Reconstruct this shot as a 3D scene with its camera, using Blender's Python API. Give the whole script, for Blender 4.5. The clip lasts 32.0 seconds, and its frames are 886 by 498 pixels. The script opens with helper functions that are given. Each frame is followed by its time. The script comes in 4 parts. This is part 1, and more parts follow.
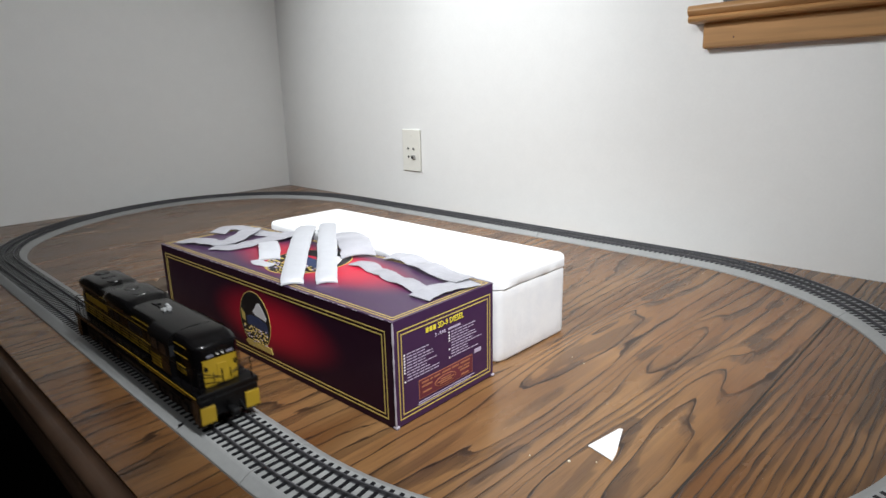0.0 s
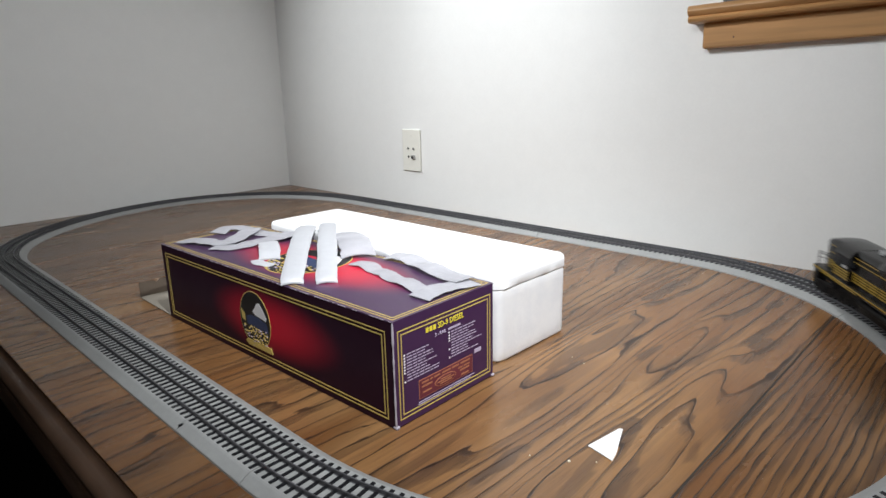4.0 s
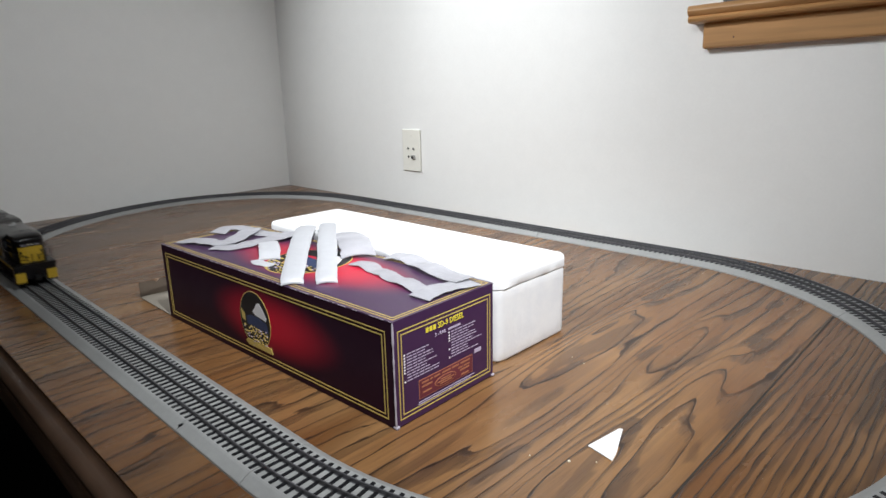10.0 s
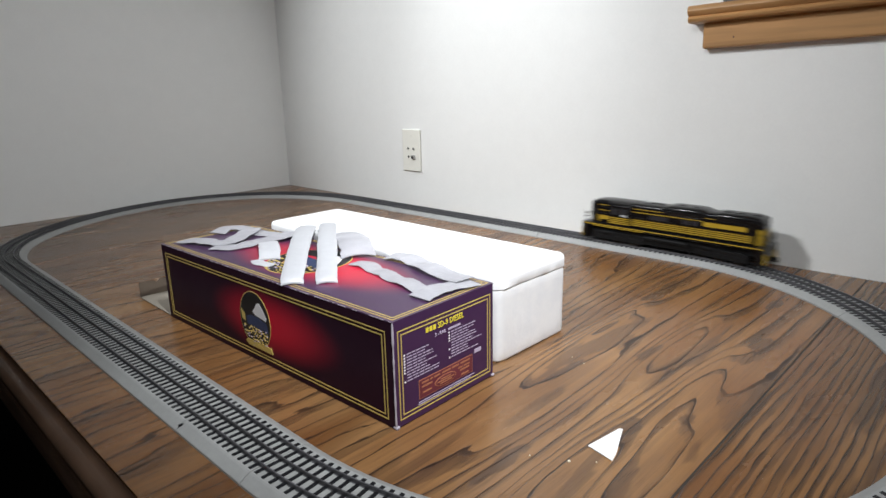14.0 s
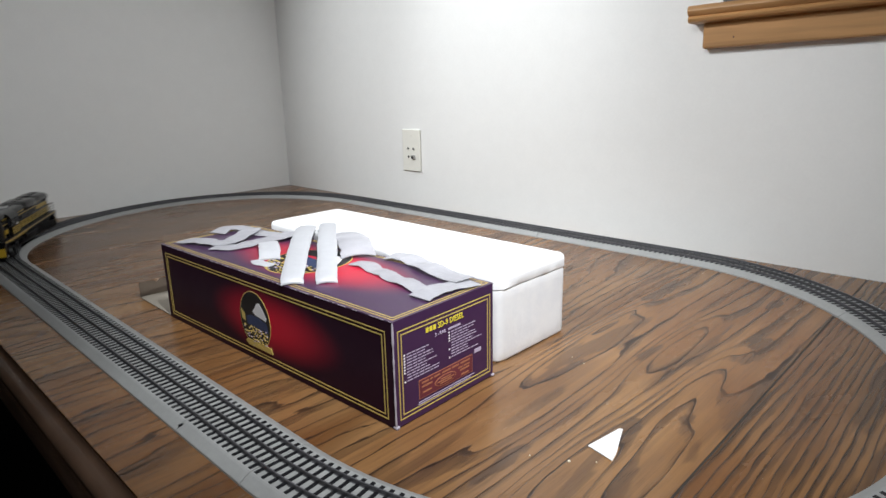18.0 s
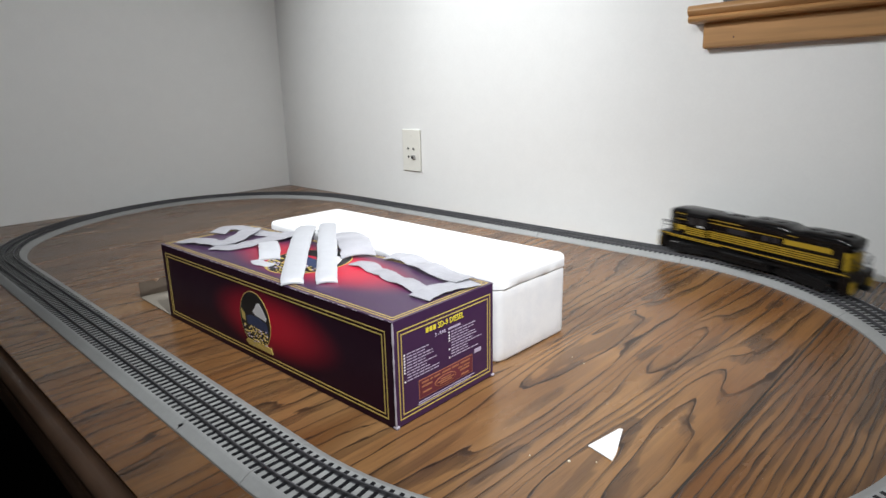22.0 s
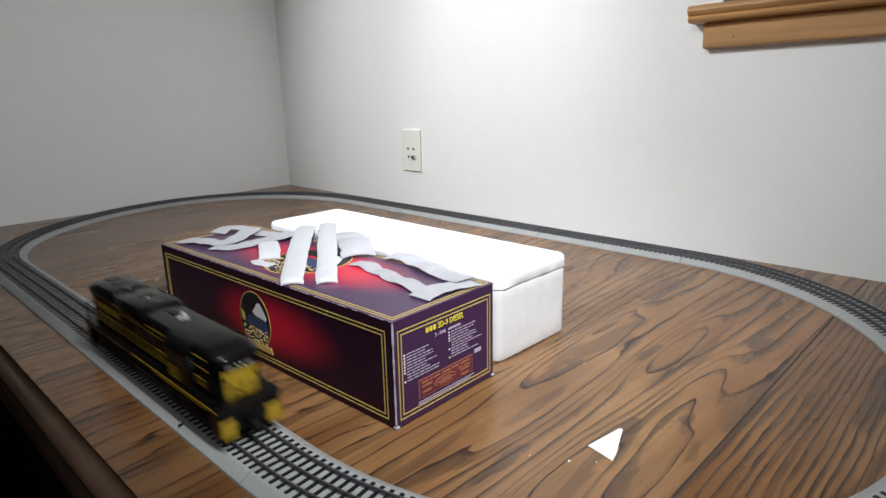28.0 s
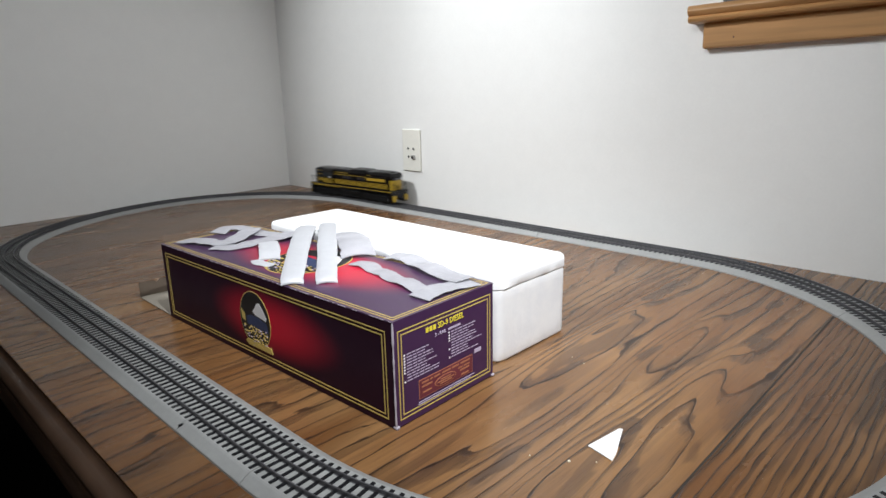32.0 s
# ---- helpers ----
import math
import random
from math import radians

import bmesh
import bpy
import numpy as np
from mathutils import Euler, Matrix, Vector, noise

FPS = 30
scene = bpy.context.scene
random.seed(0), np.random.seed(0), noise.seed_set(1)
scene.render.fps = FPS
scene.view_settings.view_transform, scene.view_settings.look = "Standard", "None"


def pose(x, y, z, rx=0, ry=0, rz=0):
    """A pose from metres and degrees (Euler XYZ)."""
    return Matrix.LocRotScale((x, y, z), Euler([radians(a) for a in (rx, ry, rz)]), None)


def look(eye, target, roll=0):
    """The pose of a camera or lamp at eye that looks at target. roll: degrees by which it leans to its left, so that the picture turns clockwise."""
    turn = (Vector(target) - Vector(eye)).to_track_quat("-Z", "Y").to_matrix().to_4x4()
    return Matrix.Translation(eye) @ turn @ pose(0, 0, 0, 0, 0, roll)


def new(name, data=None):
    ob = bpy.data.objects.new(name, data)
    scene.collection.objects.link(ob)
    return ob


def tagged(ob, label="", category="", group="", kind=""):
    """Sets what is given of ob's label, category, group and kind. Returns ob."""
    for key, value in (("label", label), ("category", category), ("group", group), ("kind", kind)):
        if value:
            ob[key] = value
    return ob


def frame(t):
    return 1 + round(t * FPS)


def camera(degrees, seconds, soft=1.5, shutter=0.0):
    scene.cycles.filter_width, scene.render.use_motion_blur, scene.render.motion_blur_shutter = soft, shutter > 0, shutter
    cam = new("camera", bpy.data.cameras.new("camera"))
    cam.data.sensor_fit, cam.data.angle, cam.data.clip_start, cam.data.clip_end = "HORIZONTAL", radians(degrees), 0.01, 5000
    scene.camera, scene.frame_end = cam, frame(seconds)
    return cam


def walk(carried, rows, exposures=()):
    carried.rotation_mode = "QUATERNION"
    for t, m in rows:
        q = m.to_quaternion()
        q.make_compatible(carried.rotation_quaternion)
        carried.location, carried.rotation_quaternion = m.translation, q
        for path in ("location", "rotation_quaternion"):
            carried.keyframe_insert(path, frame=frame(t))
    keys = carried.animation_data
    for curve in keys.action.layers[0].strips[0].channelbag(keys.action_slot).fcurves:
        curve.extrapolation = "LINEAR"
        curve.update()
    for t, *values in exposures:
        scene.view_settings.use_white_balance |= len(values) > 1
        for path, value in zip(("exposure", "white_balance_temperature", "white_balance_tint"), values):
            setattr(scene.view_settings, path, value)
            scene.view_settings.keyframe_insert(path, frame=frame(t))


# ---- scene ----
cam = camera(71.66, 32.0, soft=1.5, shutter=0.7)
EYE = (0.0, 0.0, 0.3199)
CAM = Matrix.Translation(EYE) @ pose(0, 0, 0, 0, 0, 43.985) @ pose(0, 0, 0, 90 - 14.756, 0, 0) @ pose(0, 0, 0, 0, 0, -1.226)
walk(cam, [(0.0, CAM), (32.0, CAM)], exposures=[(0.0, 0.0), (32.0, 0.0)])

# plan: tabletop at z = 0, back wall at y = WY, side wall at x = WX, floor and ceiling
WX, WY = -1.877, 1.1755
FLOOR, CEIL = -0.80, 1.62
EDGE_Y = 0.137
ROOM_X, ROOM_Y = 2.6, -2.8
# unseen step in the side wall, added to keep the view below dark
ROOM_W, ALCOVE_Y = -3.6, 0.10

# ---------------------------------------------------------------- light
world = bpy.data.worlds.new("world")
scene.world = world
world.use_nodes = True
world.node_tree.nodes["Background"].inputs[0].default_value = (0.9, 0.95, 1.0, 1)
world.node_tree.nodes["Background"].inputs[1].default_value = 0.05


def can_or_fill(x, y, power, target, size=70, blend=0.6, radius=0.035, colour=(0.945, 0.97, 0.995)):
    data = bpy.data.lights.new("can_or_fill_lamp", "SPOT")
    data.energy, data.spot_size, data.spot_blend, data.shadow_soft_size, data.color = power, radians(size), blend, radius, colour
    ob = new("can_or_fill_lamp", data)
    ob.matrix_world = look((x, y, CEIL - 0.03), target)
    return ob


CANS_AND_FILL = [(-1.45, -0.75, 170, (-0.95, WY, 0.34), 51, 1.0),
        (0.25, 0.16, 176, (-0.50, 0.62, 0.0), 38, 1.0),
        (0.10, -1.60, 64, (-0.40, WY, 0.40), 36, 1.0),
        (0.42, -0.75, 20, (-0.42, 0.70, 0.10), 60, 1.0),
        # added fill with no known source: lifts the side wall and box ends
        (0.90, 0.30, 98, (-1.40, 0.50, 0.20), 45, 1.0),
        (-0.93, 0.70, 48, (-0.93, WY, 0.60), 38, 1.0)]
for c in CANS_AND_FILL:
    can_or_fill(*c)


# ---------------------------------------------------------------- materials
def mat(name, colour, rough=0.5, metal=0.0, spec=0.5, coat=0.0):
    m = bpy.data.materials.new(name)
    m.use_nodes = True
    b = m.node_tree.nodes["Principled BSDF"]
    b.inputs["Base Color"].default_value = (*colour, 1)
    b.inputs["Roughness"].default_value = rough
    b.inputs["Metallic"].default_value = metal
    b.inputs["Specular IOR Level"].default_value = spec
    b.inputs["Coat Weight"].default_value = coat
    return m


class Nodes:
    """Short hand for a material's node tree."""

    def __init__(self, m):
        self.m, self.t = m, m.node_tree
        self.b = self.t.nodes["Principled BSDF"]

    def put(self, kind, inputs=None, operation="", data_type="", blend_type="", interpolation_type=""):
        n = self.t.nodes.new(kind)
        if operation:
            n.operation = operation
        if data_type:
            n.data_type = data_type
        if blend_type:
            n.blend_type = blend_type
        if interpolation_type:
            n.interpolation_type = interpolation_type
        for k, v in (inputs or {}).items():
            self.feed(n.inputs[k], v)
        return n

    def feed(self, socket, v):
        if isinstance(v, bpy.types.NodeSocket):
            self.t.links.new(v, socket)
        else:
            socket.default_value = v

    def coords(self):
        return self.put("ShaderNodeTexCoord").outputs["Object"]

    def mapped(self, vec, scale=(1, 1, 1), loc=(0, 0, 0)):
        return self.put("ShaderNodeMapping", {"Vector": vec, "Scale": scale, "Location": loc}).outputs[0]

    def noise(self, vec, scale, detail=3.0, rough=0.55, distortion=0.0):
        return self.put("ShaderNodeTexNoise", {"Vector": vec, "Scale": scale, "Detail": detail, "Roughness": rough, "Distortion": distortion}).outputs["Fac"]

    def math(self, op, a, b=0.0, c=0.0, clamp=False):
        n = self.put("ShaderNodeMath", {0: a, 1: b, 2: c}, operation=op)
        n.use_clamp = clamp
        return n.outputs[0]

    def ramp(self, fac, stops, mode="LINEAR"):
        n = self.put("ShaderNodeValToRGB", {"Fac": fac})
        n.color_ramp.interpolation = mode
        e = n.color_ramp.elements
        while len(e) < len(stops):
            e.new(0.5)
        for el, (pos, col) in zip(e, stops):
            el.position, el.color = pos, (*col, 1)
        return n.outputs["Color"]

    def mix(self, fac, a, b, mode="MIX"):
        n = self.put("ShaderNodeMix", data_type="RGBA", blend_type=mode)
        self.feed(n.inputs[0], fac)
        self.feed(n.inputs[6], a if isinstance(a, bpy.types.NodeSocket) else (*a, 1))
        self.feed(n.inputs[7], b if isinstance(b, bpy.types.NodeSocket) else (*b, 1))
        return n.outputs[2]

    def bump(self, height, strength=0.2, dist=0.001):
        n = self.put("ShaderNodeBump", {"Strength": strength, "Distance": dist, "Height": height})
        self.feed(self.b.inputs["Normal"], n.outputs[0])

    def colour(self, v):
        self.feed(self.b.inputs["Base Color"], v)

    def rough(self, v):
        self.feed(self.b.inputs["Roughness"], v)


def grained(name, colour, rough=0.5, amount=0.12, scale=60.0, bump=0.1, metal=0.0, depth=0.0006, spec=0.5):
    """A plain surface with slight unevenness at two scales."""
    m = mat(name, colour, rough, metal, spec)
    n = Nodes(m)
    v = n.coords()
    a, b = n.noise(v, scale, 4), n.noise(v, scale * 0.12, 2)
    f = n.math("ADD", n.math("MULTIPLY", a, 0.5), n.math("MULTIPLY", b, 0.5))
    lo = tuple(c * (1 - amount) for c in colour)
    hi = tuple(min(1, c * (1 + amount)) for c in colour)
    n.colour(n.ramp(f, [(0.3, lo), (0.7, hi)]))
    n.rough(n.math("MULTIPLY_ADD", b, 0.2, rough - 0.1))
    n.bump(a, bump, depth)
    return m


# the figure of the board before the boxes, in table metres
LOOPS = [(-0.226, 0.600, 0.021, 0.125, 2.3), (-0.200, 0.425, 0.022, 0.150, 2.3), (-0.248, 0.405, 0.018, 0.120, 2.2),
         (-0.372, 0.640, 0.022, 0.160, 2.2), (-0.386, 0.740, 0.009, 0.080, 1.4), (-0.287, 0.720, 0.020, 0.130, 2.2), (-0.318, 0.480, 0.017, 0.160, -1.2)]
BLOTS = [(-0.2073, 0.788, 0.017, 0.030), (-0.241, 0.949, 0.009, 0.030), (-0.301, 0.673, 0.007, 0.036), (-0.353, 0.567, 0.006, 0.045), (-0.293, 0.374, 0.007, 0.045),
         (-0.2036, 0.553, 0.010, 0.020), (-0.238, 0.503, 0.010, 0.020), (-0.392, 0.905, 0.012, 0.085)]


def oak(name, rings, straight, flame, tones, loops=(), blots=(), stretch=(9.0, 1.2), anchored=False, bold=1.0):
    """Dark stained open-pored oak; the grain runs along the object's y. loops: long nested figures (x, y, half width, half length, rings);
    blots: dark mineral stains (x, y, half width, half length)."""
    light, mid, grey, dark = tones
    m = mat(name, mid, 0.3, 0.0, 0.5, 0.0)
    n = Nodes(m)
    rnd = n.put("ShaderNodeObjectInfo").outputs["Random"]
    v = n.coords()
    if not anchored:
        off = n.put("ShaderNodeCombineXYZ", {"X": n.math("MULTIPLY", rnd, 37.0), "Y": n.math("MULTIPLY", rnd, 91.0), "Z": n.math("MULTIPLY", rnd, 13.0)}).outputs[0]
        v = n.put("ShaderNodeVectorMath", {0: v, 1: off}, operation="ADD").outputs[0]
    # ring field: broad cathedral swells, a straight drift across the board, small flame-like wobble
    wide = n.noise(n.mapped(v, (stretch[0], stretch[1], 1)), 1.0, 1.0, 0.4, 0.1)
    wobble = n.noise(n.mapped(v, (46, 7, 8)), 1.0, 2)
    fray = n.noise(n.mapped(v, (170, 30, 8)), 1.0, 2)
    x = n.put("ShaderNodeSeparateXYZ", {0: v}).outputs[0]
    field = n.math("MULTIPLY_ADD", wide, rings, n.math("MULTIPLY", x, straight))
    field = n.math("MULTIPLY_ADD", wobble, flame, field)
    field = n.math("MULTIPLY_ADD", fray, flame * 0.22, field)

    def hump(cx, cy, rx, ry):
        q = n.put("ShaderNodeVectorMath", {0: v, 1: (cx, cy, 0)}, operation="SUBTRACT").outputs[0]
        q = n.put("ShaderNodeVectorMath", {0: q, 1: (1 / rx, 1 / ry, 0)}, operation="MULTIPLY").outputs[0]
        d = n.put("ShaderNodeVectorMath", {0: q, 1: q}, operation="DOT_PRODUCT").outputs["Value"]
        return n.math("DIVIDE", 1.0, n.math("ADD", 1.0, n.math("MULTIPLY", d, d)))

    for cx, cy, rx, ry, amp in loops:
        field = n.math("MULTIPLY_ADD", hump(cx, cy, rx, ry), amp, field)
    saw = n.math("FRACT", field)
    # each ring: a sharp dark porous line whose grey shade dies away over a varying width
    core = n.ramp(saw, [(0.0, (1, 1, 1)), (0.04, (1, 1, 1)), (0.085, (0.15, 0.15, 0.15)), (0.15, (0, 0, 0)), (0.98, (0, 0, 0)), (1.0, (1, 1, 1))])
    spread = n.put("ShaderNodeMapRange", {0: n.noise(n.mapped(v, (22, 3.4, 1), (3, 7, 0)), 1.0, 2), 1: 0.36, 2: 0.72, 3: 0.08, 4: 0.95}).outputs[0]
    halo = n.math("SUBTRACT", 1.0, n.math("DIVIDE", saw, spread), clamp=True)
    torn = n.math("MULTIPLY_ADD", n.noise(n.mapped(v, (120, 11, 4), (2, 5, 0)), 1.0, 3), 0.5, n.math("SUBTRACT", halo, 0.25))
    halo = n.math("MULTIPLY", n.ramp(torn, [(0.16, (0, 0, 0)), (0.30, (1, 1, 1))]), n.math("MULTIPLY_ADD", halo, 0.65, 0.35))
    patch = n.noise(n.mapped(v, (12, 2.6, 1), (1, 4, 0)), 1.0, 2)
    firm = n.ramp(n.noise(n.mapped(v, (40, 9, 1), (9, 2, 0)), 1.0, 2), [(0.34, (0.4, 0.4, 0.4)), (0.54, (1, 1, 1))])
    body = n.mix(n.ramp(patch, [(0.32, (0, 0, 0)), (0.68, (1, 1, 1))]), light, mid)
    zone = n.ramp(n.noise(n.mapped(v, (5, 1.5, 1), (7, 3, 0)), 1.0, 2), [(0.38, (0, 0, 0)), (0.62, (1, 1, 1))])
    body = n.mix(n.math("MULTIPLY", zone, 0.45), body, (mid[0] * 1.05, mid[1] * 0.82, mid[2] * 0.7))
    fibre = n.ramp(n.noise(n.mapped(v, (240, 6, 6)), 1.0, 4), [(0.40, (0, 0, 0)), (0.70, (1, 1, 1))])
    body = n.mix(n.math("MULTIPLY", fibre, 0.34), body, grey)
    c = n.mix(n.math("MULTIPLY", halo, n.math("MULTIPLY", firm, 0.9 * bold)), body, grey)
    for cx, cy, rx, ry in blots:
        edge = n.math("MULTIPLY_ADD", n.noise(n.mapped(v, (75, 17, 1), (cx * 31, 0, 0)), 1.0, 3), 2.2, hump(cx, cy, rx, ry))
        c = n.mix(n.math("MULTIPLY", n.ramp(n.math("MULTIPLY", edge, 0.4), [(0.66, (0, 0, 0)), (0.73, (1, 1, 1))]), 0.7), c, grey)
    c = n.mix(n.math("MULTIPLY", core, n.math("MULTIPLY", firm, bold)), c, dark)
    stain = n.ramp(n.noise(n.mapped(v, (26, 3.6, 1), (5, 1, 0)), 1.0, 3, 0.5, 0.3), [(0.585, (0, 0, 0)), (0.61, (1, 1, 1))])
    c = n.mix(n.math("MULTIPLY", stain, 0.5 * bold), c, grey)
    pores = n.ramp(n.noise(n.mapped(v, (900, 24, 20)), 1.0, 2), [(0.58, (0, 0, 0)), (0.68, (1, 1, 1))])
    c = n.mix(n.math("MULTIPLY", pores, n.math("MULTIPLY_ADD", halo, 0.4, 0.22)), c, dark)
    hsv = n.put("ShaderNodeHueSaturation", {"Color": c, "Saturation": 1.03, "Value": n.math("MULTIPLY_ADD", rnd, 0.2, 0.9)})
    n.colour(hsv.outputs[0])
    n.rough(n.math("MULTIPLY_ADD", n.noise(n.mapped(v, (30, 8, 1)), 1.0, 4), 0.20, n.math("MULTIPLY_ADD", core, 0.10, 0.15)))
    n.bump(n.math("SUBTRACT", n.math("MULTIPLY", pores, -0.5), n.math("MULTIPLY", core, 0.7)), 0.3, 0.0006)
    return m


# body in the light, body in the deep, grey shade of the rings, dark ring line
OAK_TONES = ((0.300, 0.166, 0.074), (0.148, 0.069, 0.028), (0.062, 0.035, 0.021), (0.026, 0.0145, 0.0095))
OAK = oak("dark_oak_cathedral", 11.0, 9.0, 0.8, OAK_TONES, bold=0.75)
OAK_S = oak("dark_oak_straight", 5.0, 112.0, 1.2, (OAK_TONES[0], OAK_TONES[1], (0.048, 0.027, 0.016), (0.014, 0.008, 0.0055)), stretch=(7.0, 0.8), bold=1.15)
OAK_FINE = oak("dark_oak_fine", 7.0, 44.0, 1.4, (OAK_TONES[0], OAK_TONES[1], (0.070, 0.039, 0.023), (0.026, 0.0145, 0.009)), stretch=(8.0, 1.8), bold=0.85)
OAK_FIGURED = oak("dark_oak_figured", 2.4, 40.0, 0.6, OAK_TONES, LOOPS, BLOTS, (8.0, 1.0), True)
OAK_EDGE = grained("dark_oak_edge", (0.088, 0.052, 0.034), 0.4, 0.4, 30, 0.25)
WALL = grained("white_wall_paint", (0.78, 0.785, 0.77), 0.75, 0.02, 220, 0.15, depth=0.0004, spec=0.3)
# tan of the unseen walls is picked to dim and warm their bounce
WALL_UNSEEN_TAN = grained("unseen_wall_tan", (0.36, 0.27, 0.19), 0.75, 0.03, 220, 0.15, depth=0.0004, spec=0.3)
CEILING = grained("ceiling_paint", (0.8, 0.8, 0.78), 0.9, 0.03, 90, 0.2)
# near-black carpet colour carries the shade below the table edge
CARPET = grained("shade_black_carpet", (0.006, 0.0055, 0.005), 0.95, 0.3, 300, 0.5, depth=0.003)
PLASTIC_IVORY = grained("ivory_plastic", (0.77, 0.765, 0.70), 0.35, 0.03, 40, 0.02)
UNDER_BLACK = grained("under_table_black", (0.004, 0.004, 0.004), 0.9, 0.3, 60, 0.1, spec=0.1)
SLOT = mat("dark_slot", (0.02, 0.018, 0.016), 0.6)
STEEL = grained("worn_steel", (0.42, 0.42, 0.43), 0.35, 0.15, 90, 0.05, metal=1.0)
RAIL = grained("dark_rail_steel", (0.13, 0.13, 0.14), 0.35, 0.2, 120, 0.05, metal=0.45)
RAIL_MID = grained("blackened_centre_rail", (0.12, 0.12, 0.125), 0.4, 0.2, 120, 0.05, metal=0.5)
ROADBED = grained("grey_roadbed_plastic", (0.315, 0.322, 0.318), 0.55, 0.08, 160, 0.25)
TIE = grained("black_tie_plastic", (0.010, 0.010, 0.012), 0.6, 0.25, 160, 0.1, spec=0.25)
FOAM = grained("white_foam_sheet", (0.50, 0.51, 0.54), 0.45, 0.05, 90, 0.25, depth=0.002)
FOAM_THIN = grained("thin_translucent_foam", (0.50, 0.50, 0.54), 0.45, 0.10, 70, 0.5, depth=0.004)
FOAM_THIN.node_tree.nodes["Principled BSDF"].inputs["Alpha"].default_value = 0.74


def styrofoam():
    m = mat("bead_foam", (0.84, 0.85, 0.87), 0.75, 0.0, 0.3)
    n = Nodes(m)
    v = n.coords()
    vor = n.put("ShaderNodeTexVoronoi", {"Vector": v, "Scale": 240.0})
    worn = n.ramp(n.noise(v, 26.0, 5, 0.7), [(0.40, (0, 0, 0)), (0.62, (1, 1, 1))])
    n.colour(n.mix(worn, (0.91, 0.92, 0.93), (0.85, 0.865, 0.89)))
    pits = n.math("MULTIPLY", n.noise(v, 70.0, 4, 0.7), 1.4)
    n.bump(n.math("ADD", n.math("ADD", vor.outputs["Distance"], pits), n.noise(v, 18.0, 2)), 0.12, 0.0009)
    return m


BEAD_FOAM = styrofoam()


def pine(name, colour, along):
    m = mat(name, colour, 0.4)
    n = Nodes(m)
    v = n.mapped(n.coords(), along)
    a = n.noise(v, 1.0, 4, 0.5, 0.3)
    n.colour(n.ramp(a, [(0.3, tuple(c * 0.72 for c in colour)), (0.55, colour), (0.75, tuple(min(1, c * 1.2) for c in colour))]))
    n.bump(a, 0.1, 0.0005)
    return m


PINE = pine("honey_pine", (0.44, 0.235, 0.09), (4, 60, 60))
PURPLE = grained("purple_printed_card", (0.052, 0.020, 0.074), 0.34, 0.08, 50, 0.04)
CARD = grained("grey_raw_card", (0.42, 0.38, 0.32), 0.8, 0.08, 90, 0.1)
CARD_WORN = grained("worn_card_edge", (0.46, 0.42, 0.48), 0.8, 0.2, 200, 0.1)
GOLD = mat("gold_ink", (0.60, 0.46, 0.13), 0.4)
YELLOW_INK = mat("yellow_ink", (0.85, 0.72, 0.06), 0.45)
LILAC_INK = mat("lilac_ink", (0.52, 0.46, 0.60), 0.5)
WHITE_INK = mat("white_ink", (0.82, 0.82, 0.84), 0.5)
RED_INK = grained("dull_red_ink", (0.15, 0.03, 0.045), 0.45, 0.15, 80)
ORANGE_INK = mat("orange_ink", (0.42, 0.17, 0.09), 0.5)
BLUE_INK = grained("blue_ink", (0.035, 0.055, 0.13), 0.45, 0.3, 120)
BLACK_INK = mat("black_ink", (0.012, 0.011, 0.012), 0.4)


def glow_card(name, base, red, centre, radii, gloss=0.25, inner=0.35):
    """Printed card: a soft red oval fading into a dark ground, in the box's own metres."""
    m = mat(name, base, 0.3, spec=gloss)
    n = Nodes(m)
    v = n.coords()
    sub = n.put("ShaderNodeVectorMath", {0: v, 1: centre}, operation="SUBTRACT").outputs[0]
    div = n.put("ShaderNodeVectorMath", {0: sub, 1: radii}, operation="DIVIDE").outputs[0]
    d = n.put("ShaderNodeVectorMath", {0: div}, operation="LENGTH").outputs["Value"]
    f = n.put("ShaderNodeMapRange", {0: d, 1: inner, 2: 1.05, 3: 1.0, 4: 0.0}, interpolation_type="SMOOTHSTEP").outputs[0]
    speck = n.noise(v, 70.0, 3)
    n.colour(n.mix(f, n.mix(speck, base, tuple(c * 1.35 for c in base)), red))
    n.rough(n.math("MULTIPLY_ADD", n.noise(v, 18.0, 2), 0.14, 0.24))
    n.bump(n.noise(v, 12.0, 2), 0.08, 0.002)
    return m


# ---------------------------------------------------------------- mesh helpers
def box_bm(bm, x0, x1, y0, y1, z0, z1, bevel=0.0, m=None, segments=1):
    c = Matrix.LocRotScale(((x0 + x1) / 2, (y0 + y1) / 2, (z0 + z1) / 2), None, (x1 - x0, y1 - y0, z1 - z0))
    r = bmesh.ops.create_cube(bm, size=1.0, matrix=(m @ c) if m else c)
    if bevel > 0:
        edges = {e for v in r["verts"] for e in v.link_edges}
        bmesh.ops.bevel(bm, geom=list(edges), offset=bevel, segments=segments, affect="EDGES", profile=0.5)
    return bm


def box(*a, **k):
    return box_bm(bmesh.new(), *a, **k)


def tube_bm(bm, a, b, r0, r1=None, sides=12):
    a, b = Vector(a), Vector(b)
    d = b - a
    m = Matrix.Translation((a + b) / 2) @ d.to_track_quat("Z", "Y").to_matrix().to_4x4()
    bmesh.ops.create_cone(bm, cap_ends=True, segments=sides, radius1=r0, radius2=r0 if r1 is None else r1, depth=d.length, matrix=m)
    return bm


def tube(*a, **k):
    return tube_bm(bmesh.new(), *a, **k)


